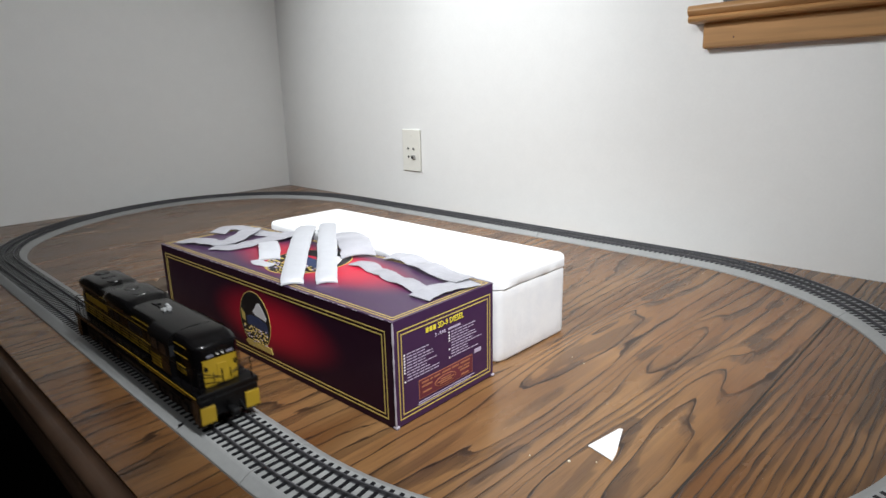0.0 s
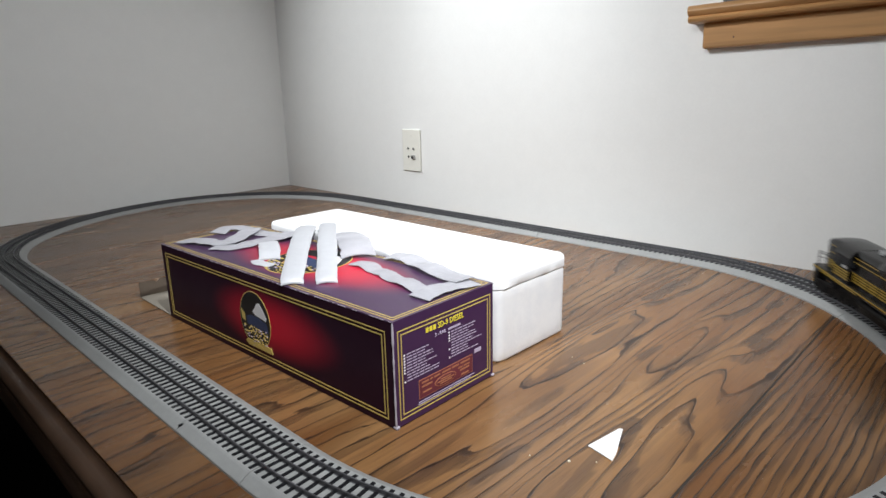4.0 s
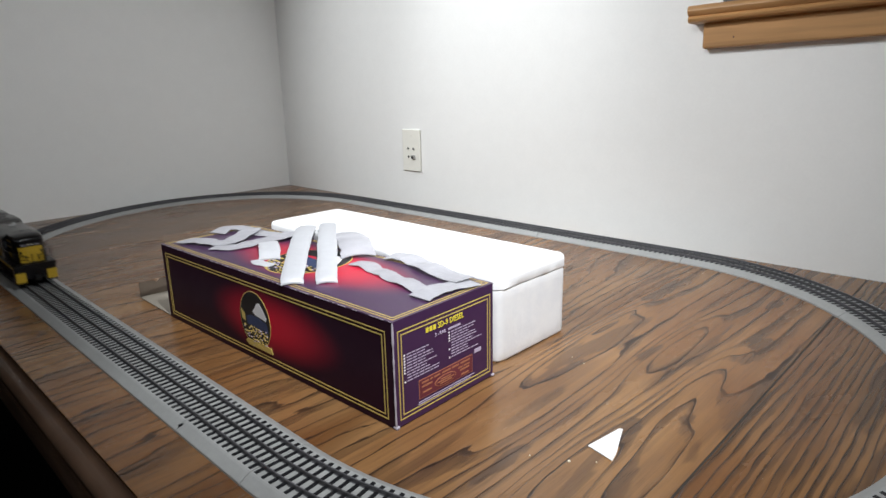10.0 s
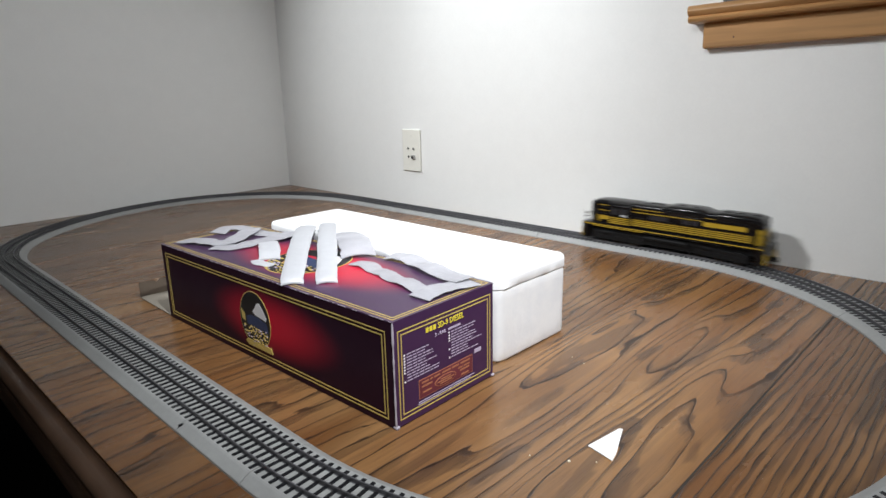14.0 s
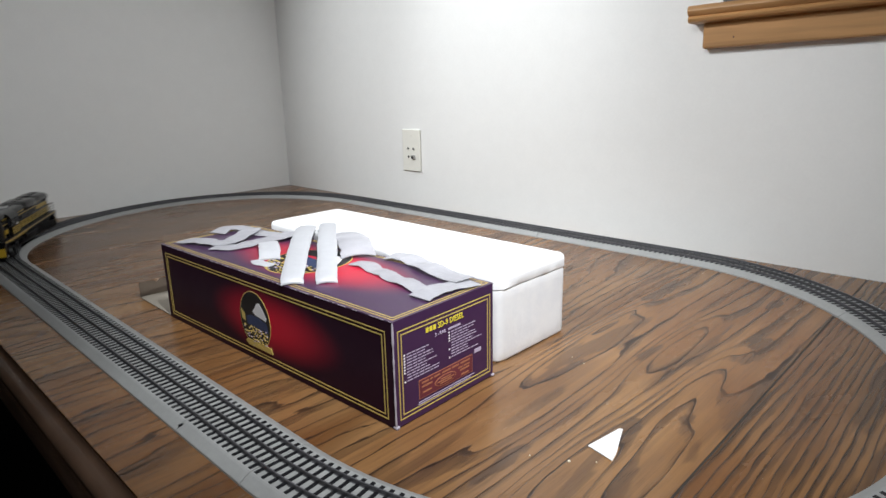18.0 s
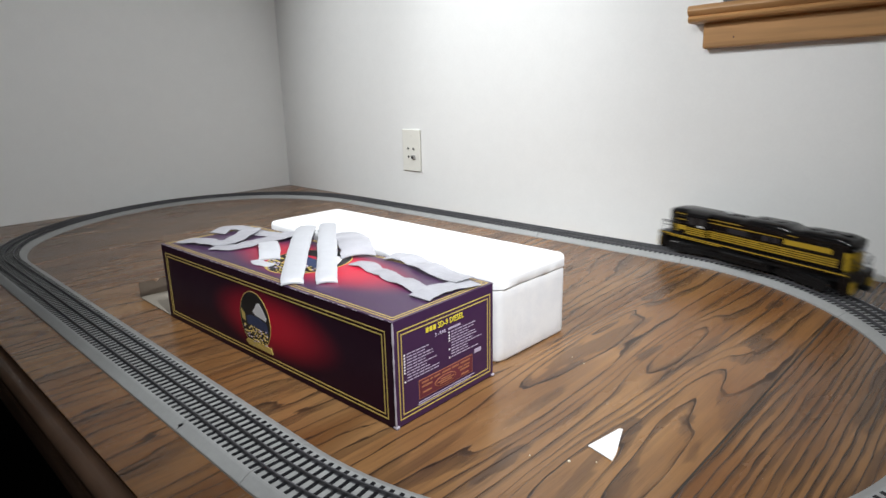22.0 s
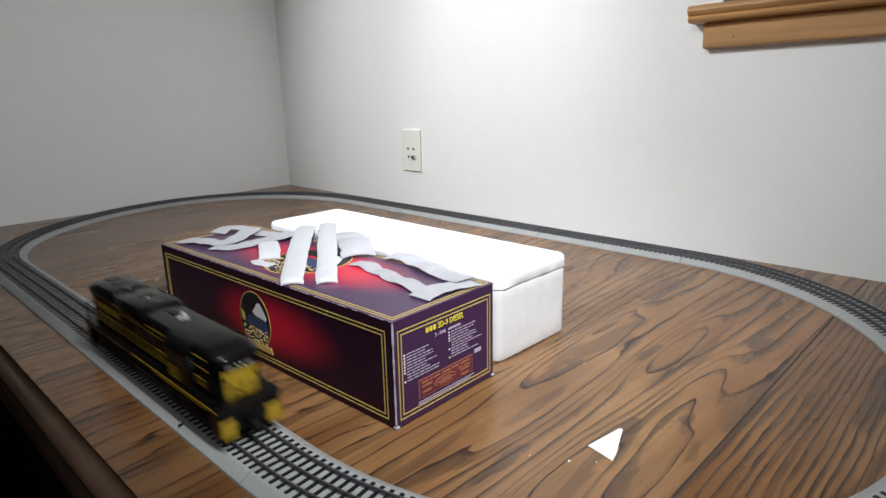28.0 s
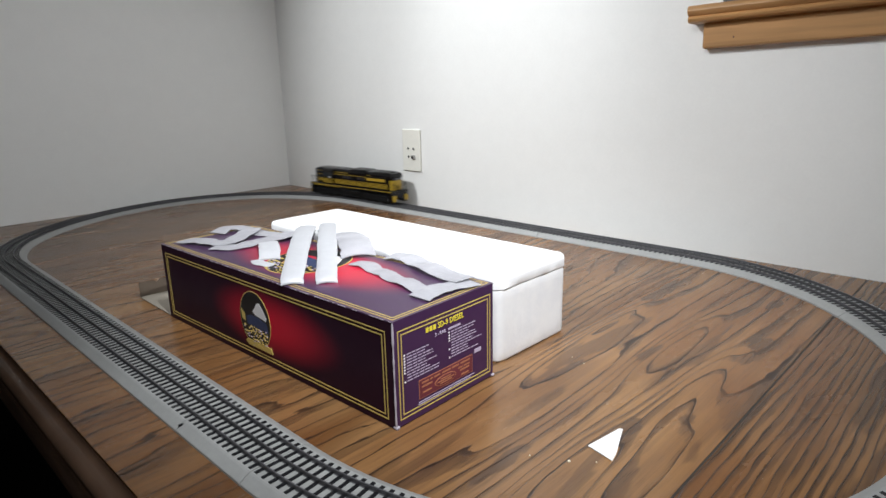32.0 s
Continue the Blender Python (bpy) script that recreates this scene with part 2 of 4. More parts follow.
def mesh_of(name, bm, material, smooth=False):
    bmesh.ops.recalc_face_normals(bm, faces=bm.faces)
    me = bpy.data.meshes.new(name)
    bm.to_mesh(me)
    bm.free()
    me.materials.append(material)
    if smooth:
        me.polygons.foreach_set("use_smooth", [True] * len(me.polygons))
        me.set_sharp_from_angle(angle=radians(40))
    return me


def part(name, bm, material, parent, label="", smooth=False):
    ob = new(name, mesh_of(name, bm, material, smooth))
    ob.parent = parent
    if label:
        ob["label"] = label
    return ob


def piece(name, me, parent, m):
    ob = new(name, me)
    ob.parent = parent
    ob.matrix_basis = m
    return ob


def thing(name, m, label, category, group="", kind=""):
    ob = new(name)
    ob.matrix_basis = m
    ob.empty_display_size = 0.02
    return tagged(ob, label, category, group, kind)


def solid(name, bm, material, label, category="", group="", kind="", smooth=False, m=None):
    ob = new(name, mesh_of(name, bm, material, smooth))
    if m:
        ob.matrix_basis = m
    return tagged(ob, label, category, group, kind)


def skin(rings, closed=True):
    bm = bmesh.new()
    vs = [[bm.verts.new(p) for p in r] for r in rings]
    k = len(vs[0])
    for a, b in zip(vs, vs[1:]):
        for j in range(k if closed else k - 1):
            bm.faces.new((a[j], a[(j + 1) % k], b[(j + 1) % k], b[j]))
    if closed:
        bm.faces.new(vs[0])
        bm.faces.new(vs[-1][::-1])
    return bm


def lettering(text, size, m, depth=0.0002):
    cu = bpy.data.curves.new("lettering", "FONT")
    cu.body, cu.size, cu.extrude, cu.resolution_u = text, size, depth, 2
    cu.offset = size * 0.012
    ob = new("lettering", cu)
    bpy.context.view_layer.update()
    me = bpy.data.meshes.new_from_object(ob.evaluated_get(bpy.context.evaluated_depsgraph_get()))
    bpy.data.objects.remove(ob)
    bm = bmesh.new()
    bm.from_mesh(me)
    bm.transform(m)
    return bm


# ---------------------------------------------------------------- room
def room():
    def slab(name, x0, x1, y0, y1, z0, z1, material, label, category):
        return solid(name, box(x0, x1, y0, y1, z0, z1), material, label, category, kind="structure")

    T = 0.12
    slab("floor", ROOM_W - T, ROOM_X + T, ROOM_Y - T, WY + T, FLOOR - 0.1, FLOOR, CARPET, "carpeted floor, its colour near black for the shade by the table", "floor")
    slab("ceiling", ROOM_W - T, ROOM_X + T, ROOM_Y - T, WY + T, CEIL, CEIL + 0.1, CEILING, "plain white painted ceiling", "ceiling")
    slab("wall_west", WX - T, WX, ALCOVE_Y, WY + T, FLOOR, CEIL, WALL, "plain white painted side wall behind the track curve", "wall")
    slab("wall_return", ROOM_W, WX - T, ALCOVE_Y, ALCOVE_Y + T, FLOOR, CEIL, WALL_UNSEEN_TAN, "unseen room wall, toned tan to cut fill light", "wall")
    slab("wall_far_west", ROOM_W - T, ROOM_W, ROOM_Y - T, ALCOVE_Y + T, FLOOR, CEIL, WALL_UNSEEN_TAN, "unseen room wall, toned tan to cut fill light", "wall")
    slab("wall_east", ROOM_X, ROOM_X + T, ROOM_Y - T, WY + T, FLOOR, CEIL, WALL, "plain white painted wall of the room", "wall")
    slab("wall_south", ROOM_W, ROOM_X, ROOM_Y - T, ROOM_Y, FLOOR, CEIL, WALL_UNSEEN_TAN, "unseen room wall, toned tan to cut fill light", "wall")
    # back wall with the window opening
    wx0, wx1, wz0, wz1 = -0.438, 0.46, 0.4535, 1.36
    bm = bmesh.new()
    box_bm(bm, WX, wx0, WY, WY + T, FLOOR, CEIL)
    box_bm(bm, wx1, ROOM_X, WY, WY + T, FLOOR, CEIL)
    box_bm(bm, wx0, wx1, WY, WY + T, FLOOR, wz0)
    box_bm(bm, wx0, wx1, WY, WY + T, wz1, CEIL)
    solid("wall_north", bm, WALL, "white painted wall with a bright pool of lamp light", "wall", kind="structure")
    return wx0, wx1, wz0, wz1


WX0, WX1, WZ0, WZ1 = room()


def window():
    w = thing("window_1", Matrix.Translation((-0.462, WY, 0.3735)) @ pose(0, 0, 0, 0, -1.0, 0) @ Matrix.Translation((0.462, 0, -0.3735)), "window with honey pine stool and apron, dark outside", "window", kind="structure")
    # stool with a moulded nose, and the apron under it
    x0, x1 = -0.482, 0.52
    prof = [(0.0, 0.421), (-0.030, 0.421), (-0.036, 0.4235), (-0.038, 0.4275), (-0.036, 0.431), (-0.0335, 0.4325), (-0.0395, 0.436),
            (-0.042, 0.441), (-0.0405, 0.4465), (-0.036, 0.450), (0.0, 0.451)]
    bm = bmesh.new()
    vs = [bm.verts.new((x0, y, z)) for y, z in prof]
    f = bm.faces.new(vs)
    r = bmesh.ops.extrude_face_region(bm, geom=[f])
    bmesh.ops.translate(bm, vec=(x1 - x0, 0, 0), verts=[g for g in r["geom"] if isinstance(g, bmesh.types.BMVert)])
    part("window_sill", bm, PINE, w, "honey pine window stool with moulded nose", smooth=True)
    part("apron", box(-0.462, 0.49, -0.018, 0, 0.3770, 0.4212, bevel=0.004, segments=2), PINE, w, "honey pine apron board with a nail hole")
    part("nail_hole", tube((-0.408, -0.0185, 0.393), (-0.408, -0.016, 0.393), 0.0014, sides=8), SLOT, w)
    # dark painted frame, sashes and panes
    fr = mat("dark_window_frame", (0.10, 0.10, 0.11), 0.5)
    bm = bmesh.new()
    box_bm(bm, WX0, WX0 + 0.03, 0.012, 0.09, WZ0, WZ1, 0.001)
    box_bm(bm, WX1 - 0.03, WX1, 0.012, 0.09, WZ0, WZ1, 0.001)
    box_bm(bm, WX0 + 0.03, WX1 - 0.03, 0.012, 0.09, WZ1 - 0.03, WZ1, 0.001)
    box_bm(bm, WX0 + 0.03, WX1 - 0.03, 0.03, 0.09, WZ0, WZ0 + 0.03, 0.001)
    part("window_frame", bm, fr, w)
    night = mat("night_pane", (0.10, 0.12, 0.15), 0.08)
    part("pane", box(WX0 + 0.03, 0.0, 0.055, 0.06, WZ0 + 0.03, WZ1 - 0.03), night, w, "window pane with the dark outside")
    part("pane", box(0.012, WX1 - 0.03, 0.055, 0.06, WZ0 + 0.03, WZ1 - 0.03), night, w)
    part("mullion", box(0.0, 0.012, 0.04, 0.07, WZ0 + 0.03, WZ1 - 0.03), fr, w)
    return w


window()


def outlet():
    ox, oz = -1.2783, 0.0965
    o = thing("wall_socket", Matrix.Translation((ox, WY, oz)), "ivory plastic wall plate with four jack holes", "wall socket")
    bm = box(0, 0.07, -0.0055, 0, 0, 0.114, bevel=0.0022, segments=2)
    part("plate", bm, PLASTIC_IVORY, o)
    for x, z in ((0.024, 0.062), (0.045, 0.062), (0.0255, 0.0395)):
        part("jack_collar", tube((x, -0.0066, z), (x, -0.0050, z), 0.0052, 0.0056, sides=16), PLASTIC_IVORY, o)
        part("jack_hole", tube((x, -0.0070, z), (x, -0.004, z), 0.0033, sides=14), SLOT, o, "dark round jack hole")
    part("coax_socket", tube((0.0455, -0.012, 0.039), (0.0455, -0.005, 0.039), 0.0055, 0.006, sides=12), STEEL, o, "threaded metal coax socket")
    part("coax_core", tube((0.0455, -0.0124, 0.039), (0.0455, -0.011, 0.039), 0.0032, sides=10), SLOT, o)
    for z in (0.0957, 0.0183):
        part("screw", tube((0.035, -0.0062, z), (0.035, -0.005, z), 0.0028, sides=12), PLASTIC_IVORY, o)


outlet()


# ---------------------------------------------------------------- table
def table():
    t = thing("train_table", Matrix.Translation((0, 0, 0)), "large dark-stained oak table built into the corner", "table")
    x0, x1 = WX + 0.002, 1.1
    # moulded front edge: a cove under the top's nose, a half-round, a plain fascia
    prof = [(0.0005, -0.0015), (0.0010, -0.0050), (0.0032, -0.0085), (0.0065, -0.0096), (0.0110, -0.0100), (0.0150, -0.0118), (0.0178, -0.0150),
            (0.0184, -0.0185), (0.0176, -0.0225), (0.0150, -0.0258), (0.0172, -0.0290), (0.0188, -0.0330), (0.0190, -0.0560), (0.0005, -0.0560)]
    part("front_edge", skin([[(x, EDGE_Y - d, z) for d, z in prof] for x in (x0, x1)]), OAK_EDGE, t, "dark oak moulded edge with a half-round bead", smooth=True)
    # black panel stands in for the dark under the table, hiding lit wall
    part("blackout_panel", box(x0, x1, EDGE_Y - 0.012, EDGE_Y, FLOOR, -0.055), UNDER_BLACK, t, "black panel added to keep the space under the table dark")
    part("core", box(x0, x1, EDGE_Y, WY - 0.002, -0.048, -0.018), OAK_EDGE, t)
    for x in (x0 + 0.12, -0.6, 0.9):
        part("leg", box(x, x + 0.07, EDGE_Y + 0.35, EDGE_Y + 0.42, FLOOR, -0.048, bevel=0.004), OAK_EDGE, t)
    part("joint_filler", box(-0.1656, -0.1634, EDGE_Y, WY - 0.004, -0.010, -0.0003), SLOT, t, "dark grime in an open board joint")
    # top boards, grain from the front edge to the wall
    seams = [x0, -1.675, -1.43, -1.17, -0.915, -0.66, -0.405, -0.1645, 0.085, 0.33, 0.58, 0.83, x1]
    for i in range(len(seams) - 1):
        a, b = seams[i], seams[i + 1]
        left, right = (0.0011 if k == 7 else 0.0001 for k in (i, i + 1))
        bm = box(a + left, b - right, EDGE_Y, WY - 0.002, -0.018, 0, bevel=0.0002)
        part("board", bm, OAK_FIGURED if i == 6 else OAK_S if i in (1, 7, 10) else OAK_FINE if i in (4, 5) else OAK, t)


table()

# ---------------------------------------------------------------- track
XL, XR, YC, RC = -1.392, -0.437, 0.675, 0.4365
RAIL_TOP = 0.0128


def loop(n=1200):
    """Samples of the track's centre line, anticlockwise from the start of the front straight, and their distance along it."""
    ls, pts = XR - XL, []
    m = int(n * math.pi * RC / ls)
    for i in range(n):
        pts.append((XL + ls * i / n, YC - RC))
    for i in range(m):
        a = -math.pi / 2 + math.pi * i / m
        r = RC - 0.013 * math.sin(2 * a) * math.cos(a)
        pts.append((XR + r * math.cos(a), YC + r * math.sin(a)))
    for i in range(n):
        pts.append((XR - ls * i / n, YC + RC))
    for i in range(m):
        a = math.pi / 2 + math.pi * i / m
        r = RC + 0.026 * math.sin(2 * a) * math.cos(a)
        pts.append((XL + r * math.cos(a), YC + r * math.sin(a)))
    p = np.array(pts + pts[:1])
    return p, np.r_[0, np.cumsum(np.hypot(*np.diff(p, axis=0).T))]


LP, LS = loop()
LEN = LS[-1]


def on_loop(s):
    s = s % LEN
    return Vector((np.interp(s, LS, LP[:, 0]), np.interp(s, LS, LP[:, 1]), 0))


def along(s):
    d = on_loop(s + 0.004) - on_loop(s - 0.004)
    return d.normalized()


def sweep(profile, s0, s1, origin, step=0.012):
    """A closed cross section (offset to the left, height) swept along the track from s0 to s1."""
    n = max(2, int((s1 - s0) / step) + 1)
    bm = bmesh.new()
    rings = []
    for i in range(n + 1):
        s = s0 + (s1 - s0) * i / n
        p, d = on_loop(s), along(s)
        q = Vector((-d.y, d.x, 0))
        rings.append([bm.verts.new(p + q * o + Vector((0, 0, z)) - origin) for o, z in profile])
    k = len(profile)
    for a, b in zip(rings, rings[1:]):
        for j in range(k):
            bm.faces.new((a[j], a[(j + 1) % k], b[(j + 1) % k], b[j]))
    bm.faces.new(rings[0])
    bm.faces.new(rings[-1][::-1])
    return bm


def rail_profile(o, w=0.0008):
    return [(o - w * 1.8, 0.0084), (o - w * 0.6, 0.0089), (o - w * 0.6, 0.0112), (o - w, 0.0116), (o - w, 0.0125), (o - w * 0.6, RAIL_TOP),
            (o + w * 0.6, RAIL_TOP), (o + w, 0.0125), (o + w, 0.0116), (o + w * 0.6, 0.0112), (o + w * 0.6, 0.0089), (o + w * 1.8, 0.0084)]


BED = [(-0.0378, 0.0), (-0.0374, 0.0022), (-0.0285, 0.0078), (-0.0268, 0.0084), (0.0268, 0.0084), (0.0285, 0.0078), (0.0374, 0.0022), (0.0378, 0.0)]


def track():
    half = math.pi * RC
    ls = XR - XL
    left = LEN - 2 * ls - half
    cuts = [0.0, XL * -1 - 1.126, 0.512, XL * -1 - 0.5616, ls]
    cuts += [ls + half * k / 4 for k in range(1, 5)]
    cuts += [ls + half + ls * k / 3 for k in range(1, 4)]
    cuts += [2 * ls + half + left * k / 4 for k in range(1, 5)]
    tie = mesh_of("tie", box(-0.0019, 0.0019, -0.0252, 0.0252, 0.0, 0.0010), TIE)
    pin = mesh_of("pin", box(-0.0012, 0.0012, -0.0035, 0.0035, 0, 0.0012), TIE)
    for i, (a, b) in enumerate(zip(cuts, cuts[1:])):
        curved = abs(math.degrees(along(a + 0.02).angle(along(b - 0.02)))) > 5
        o = on_loop((a + b) / 2)
        sec = thing("track_section", Matrix.Translation(o), ("curved" if curved else "straight") + " three-rail model track on grey plastic roadbed", "model track", "track loop on the table")
        g = 0.0005
        part("roadbed", sweep(BED, a + g, b - g, o), ROADBED, sec, "light grey plastic roadbed")
        part("rail", sweep(rail_profile(-0.0166), a + g, b - g, o), RAIL, sec)
        part("rail", sweep(rail_profile(0.0166), a + g, b - g, o), RAIL, sec)
        part("centre_rail", sweep(rail_profile(0.0), a + g, b - g, o), RAIL_MID, sec, "blackened centre rail")
        n = max(3, round((b - a) / 0.00995))
        for j in range(n):
            s = a + (b - a) * (j + 0.5) / n
            d = along(s)
            m = Matrix.Translation(on_loop(s) - o + Vector((0, 0, 0.0080))) @ pose(0, 0, 0, 0, 0, math.degrees(math.atan2(d.y, d.x)))
            piece("tie", tie, sec, m)
        if i not in (3, 10):
            continue
        d = along(a + 0.002)
        m = Matrix.Translation(on_loop(a + 0.0015) - o + Vector((0, 0, 0.0058))) @ pose(0, 0, 0, 0, 0, math.degrees(math.atan2(d.y, d.x))) @ Matrix.Translation((0, -0.031, 0))
        piece("joint_clip", pin, sec, m)


track()

# ---------------------------------------------------------------- the printed box
BX, BY, BA, BL, BW, BH = -0.4026, 0.3474, 1.493, 0.4832, 0.1519, 0.1114
# box space: x to the west along the long side from the near corner, y into the depth, z up
BOX = Matrix.Translation((BX, BY, 0)) @ pose(0, 0, 0, 0, 0, BA)


CARD_BROWN = grained("brown_card", (0.16, 0.125, 0.095), 0.8, 0.1, 90, 0.1)
MAROON = (0.0235, 0.0082, 0.0185)
CARD_FRONT = glow_card("printed_front_card", MAROON, (0.56, 0.017, 0.040), (-0.212, 0.0, 0.056), (0.138, 1.0, 0.045), 0.08, 0.15)
CARD_TOP = glow_card("printed_top_card", (0.050, 0.022, 0.062), (0.60, 0.016, 0.048), (-0.220, 0.078, 0.11), (0.175, 0.066, 1.0), 0.5)


def frame_lines(u0, u1, w0, w1, width, lift, place):
    """A double ruled frame as four thin bars; place(u, w, lift) gives the corner points."""
    bm = bmesh.new()
    for inset in (0.0, 0.0042):
        a, b, c, d = u0 + inset, u1 - inset, w0 + inset, w1 - inset
        for (ua, ub, wa, wb) in ((a, b, c, c + width), (a, b, d - width, d), (a, a + width, c + width, d - width), (b - width, b, c + width, d - width)):
            lo = [place(*q, 0.0) for q in ((ua, wa), (ub, wa), (ub, wb), (ua, wb))]
            hi = [place(*q, lift) for q in ((ua, wa), (ub, wa), (ub, wb), (ua, wb))]
            vs = [bm.verts.new(q) for q in lo + hi]
            for f in ((0, 1, 2, 3), (4, 5, 6, 7), (0, 1, 5, 4), (1, 2, 6, 5), (2, 3, 7, 6), (3, 0, 4, 7)):
                bm.faces.new([vs[k] for k in f])
    return bm


def oval(cu, cw, ru, rw, place, lift, segments=36, flat_below=None):
    bm = bmesh.new()
    lo, hi = [], []
    for i in range(segments):
        a = 2 * math.pi * i / segments
        u, w = cu + ru * math.cos(a), cw + rw * math.sin(a)
        if flat_below is not None:
            w = max(w, flat_below)
        lo.append(bm.verts.new(place(u, w, 0.0)))
        hi.append(bm.verts.new(place(u, w, lift)))
    bm.faces.new(hi)
    for i in range(segments):
        bm.faces.new((lo[i], lo[(i + 1) % segments], hi[(i + 1) % segments], hi[i]))
    return bm


def flat_shape(pts, place, lift0, lift1):
    bm = bmesh.new()
    lo = [bm.verts.new(place(u, w, lift0)) for u, w in pts]
    hi = [bm.verts.new(place(u, w, lift1)) for u, w in pts]
    bm.faces.new(hi)
    for i in range(len(pts)):
        j = (i + 1) % len(pts)
        bm.faces.new((lo[i], lo[j], hi[j], hi[i]))
    return bm


def bar_bm(bm, place, u0, u1, w0, w1, lift):
    vs = [bm.verts.new(place(u, w, l)) for l in (0.0, lift) for u, w in ((u0, w0), (u1, w0), (u1, w1), (u0, w1))]
    for f in ((0, 1, 2, 3), (4, 5, 6, 7), (0, 1, 5, 4), (1, 2, 6, 5), (2, 3, 7, 6), (3, 0, 4, 7)):
        bm.faces.new([vs[k] for k in f])


def medallion(parent, cu, cw, ru, rw, place, scroll=True):
    """The oval landscape emblem: gold rim, dark sky, white peak, blue ridge, ornaments below."""
    e = part("emblem", oval(cu, cw, ru, rw, place, 0.0003), GOLD, parent, "oval mountain emblem with gold rim")
    part("emblem_sky", oval(cu, cw, ru * 0.968, rw * 0.972, place, 0.0005), BLACK_INK, e)
    s = lambda a, b: (cu + a * ru, cw + b * rw)
    part("emblem_peak", flat_shape([s(-0.75, 0.1), s(-0.05, 0.2), s(0.1, 0.3), s(0.0, 0.38), s(-0.22, 0.62), s(-0.4, 0.66), s(-0.62, 0.45), s(-0.8, 0.22)], place, 0.0003, 0.0006), WHITE_INK, e)
    part("emblem_ridge", flat_shape([s(-0.82, -0.3), s(0.5, -0.22), s(0.55, 0.05), s(0.25, 0.14), s(-0.2, 0.12), s(-0.75, 0.02)], place, 0.0003, 0.0007), BLUE_INK, e)
    part("emblem_foreground", flat_shape([s(0.86, -0.1), s(0.9, 0.25), s(0.65, 0.12), s(0.65, -0.15)], place, 0.0003, 0.0007), GOLD, e)
    rng = random.Random(5)
    bm, bw = bmesh.new(), bmesh.new()
    for k in range(150):
        a, b = rng.uniform(-0.75, 0.75), rng.uniform(-0.95, -0.25)
        if (a * a + b * b * 0.9) < 0.93:
            w, h = rng.uniform(0.015, 0.055), rng.uniform(0.010, 0.022)
            bar_bm(bw if k % 4 == 0 else bm, place, cu + (a - w) * ru, cu + (a + w) * ru, cw + (b - h) * rw, cw + (b + h) * rw, 0.0008 + 0.000003 * k)
    part("emblem_ornament", bm, GOLD, e)
    part("emblem_ornament", bw, LILAC_INK, e)
    if scroll:
        part("emblem_scroll", flat_shape([s(-1.0, -0.98), s(0.55, -0.98), s(0.75, -0.86), s(0.6, -0.76), s(-0.95, -0.78)], place, 0.0002, 0.0009), GOLD, e)


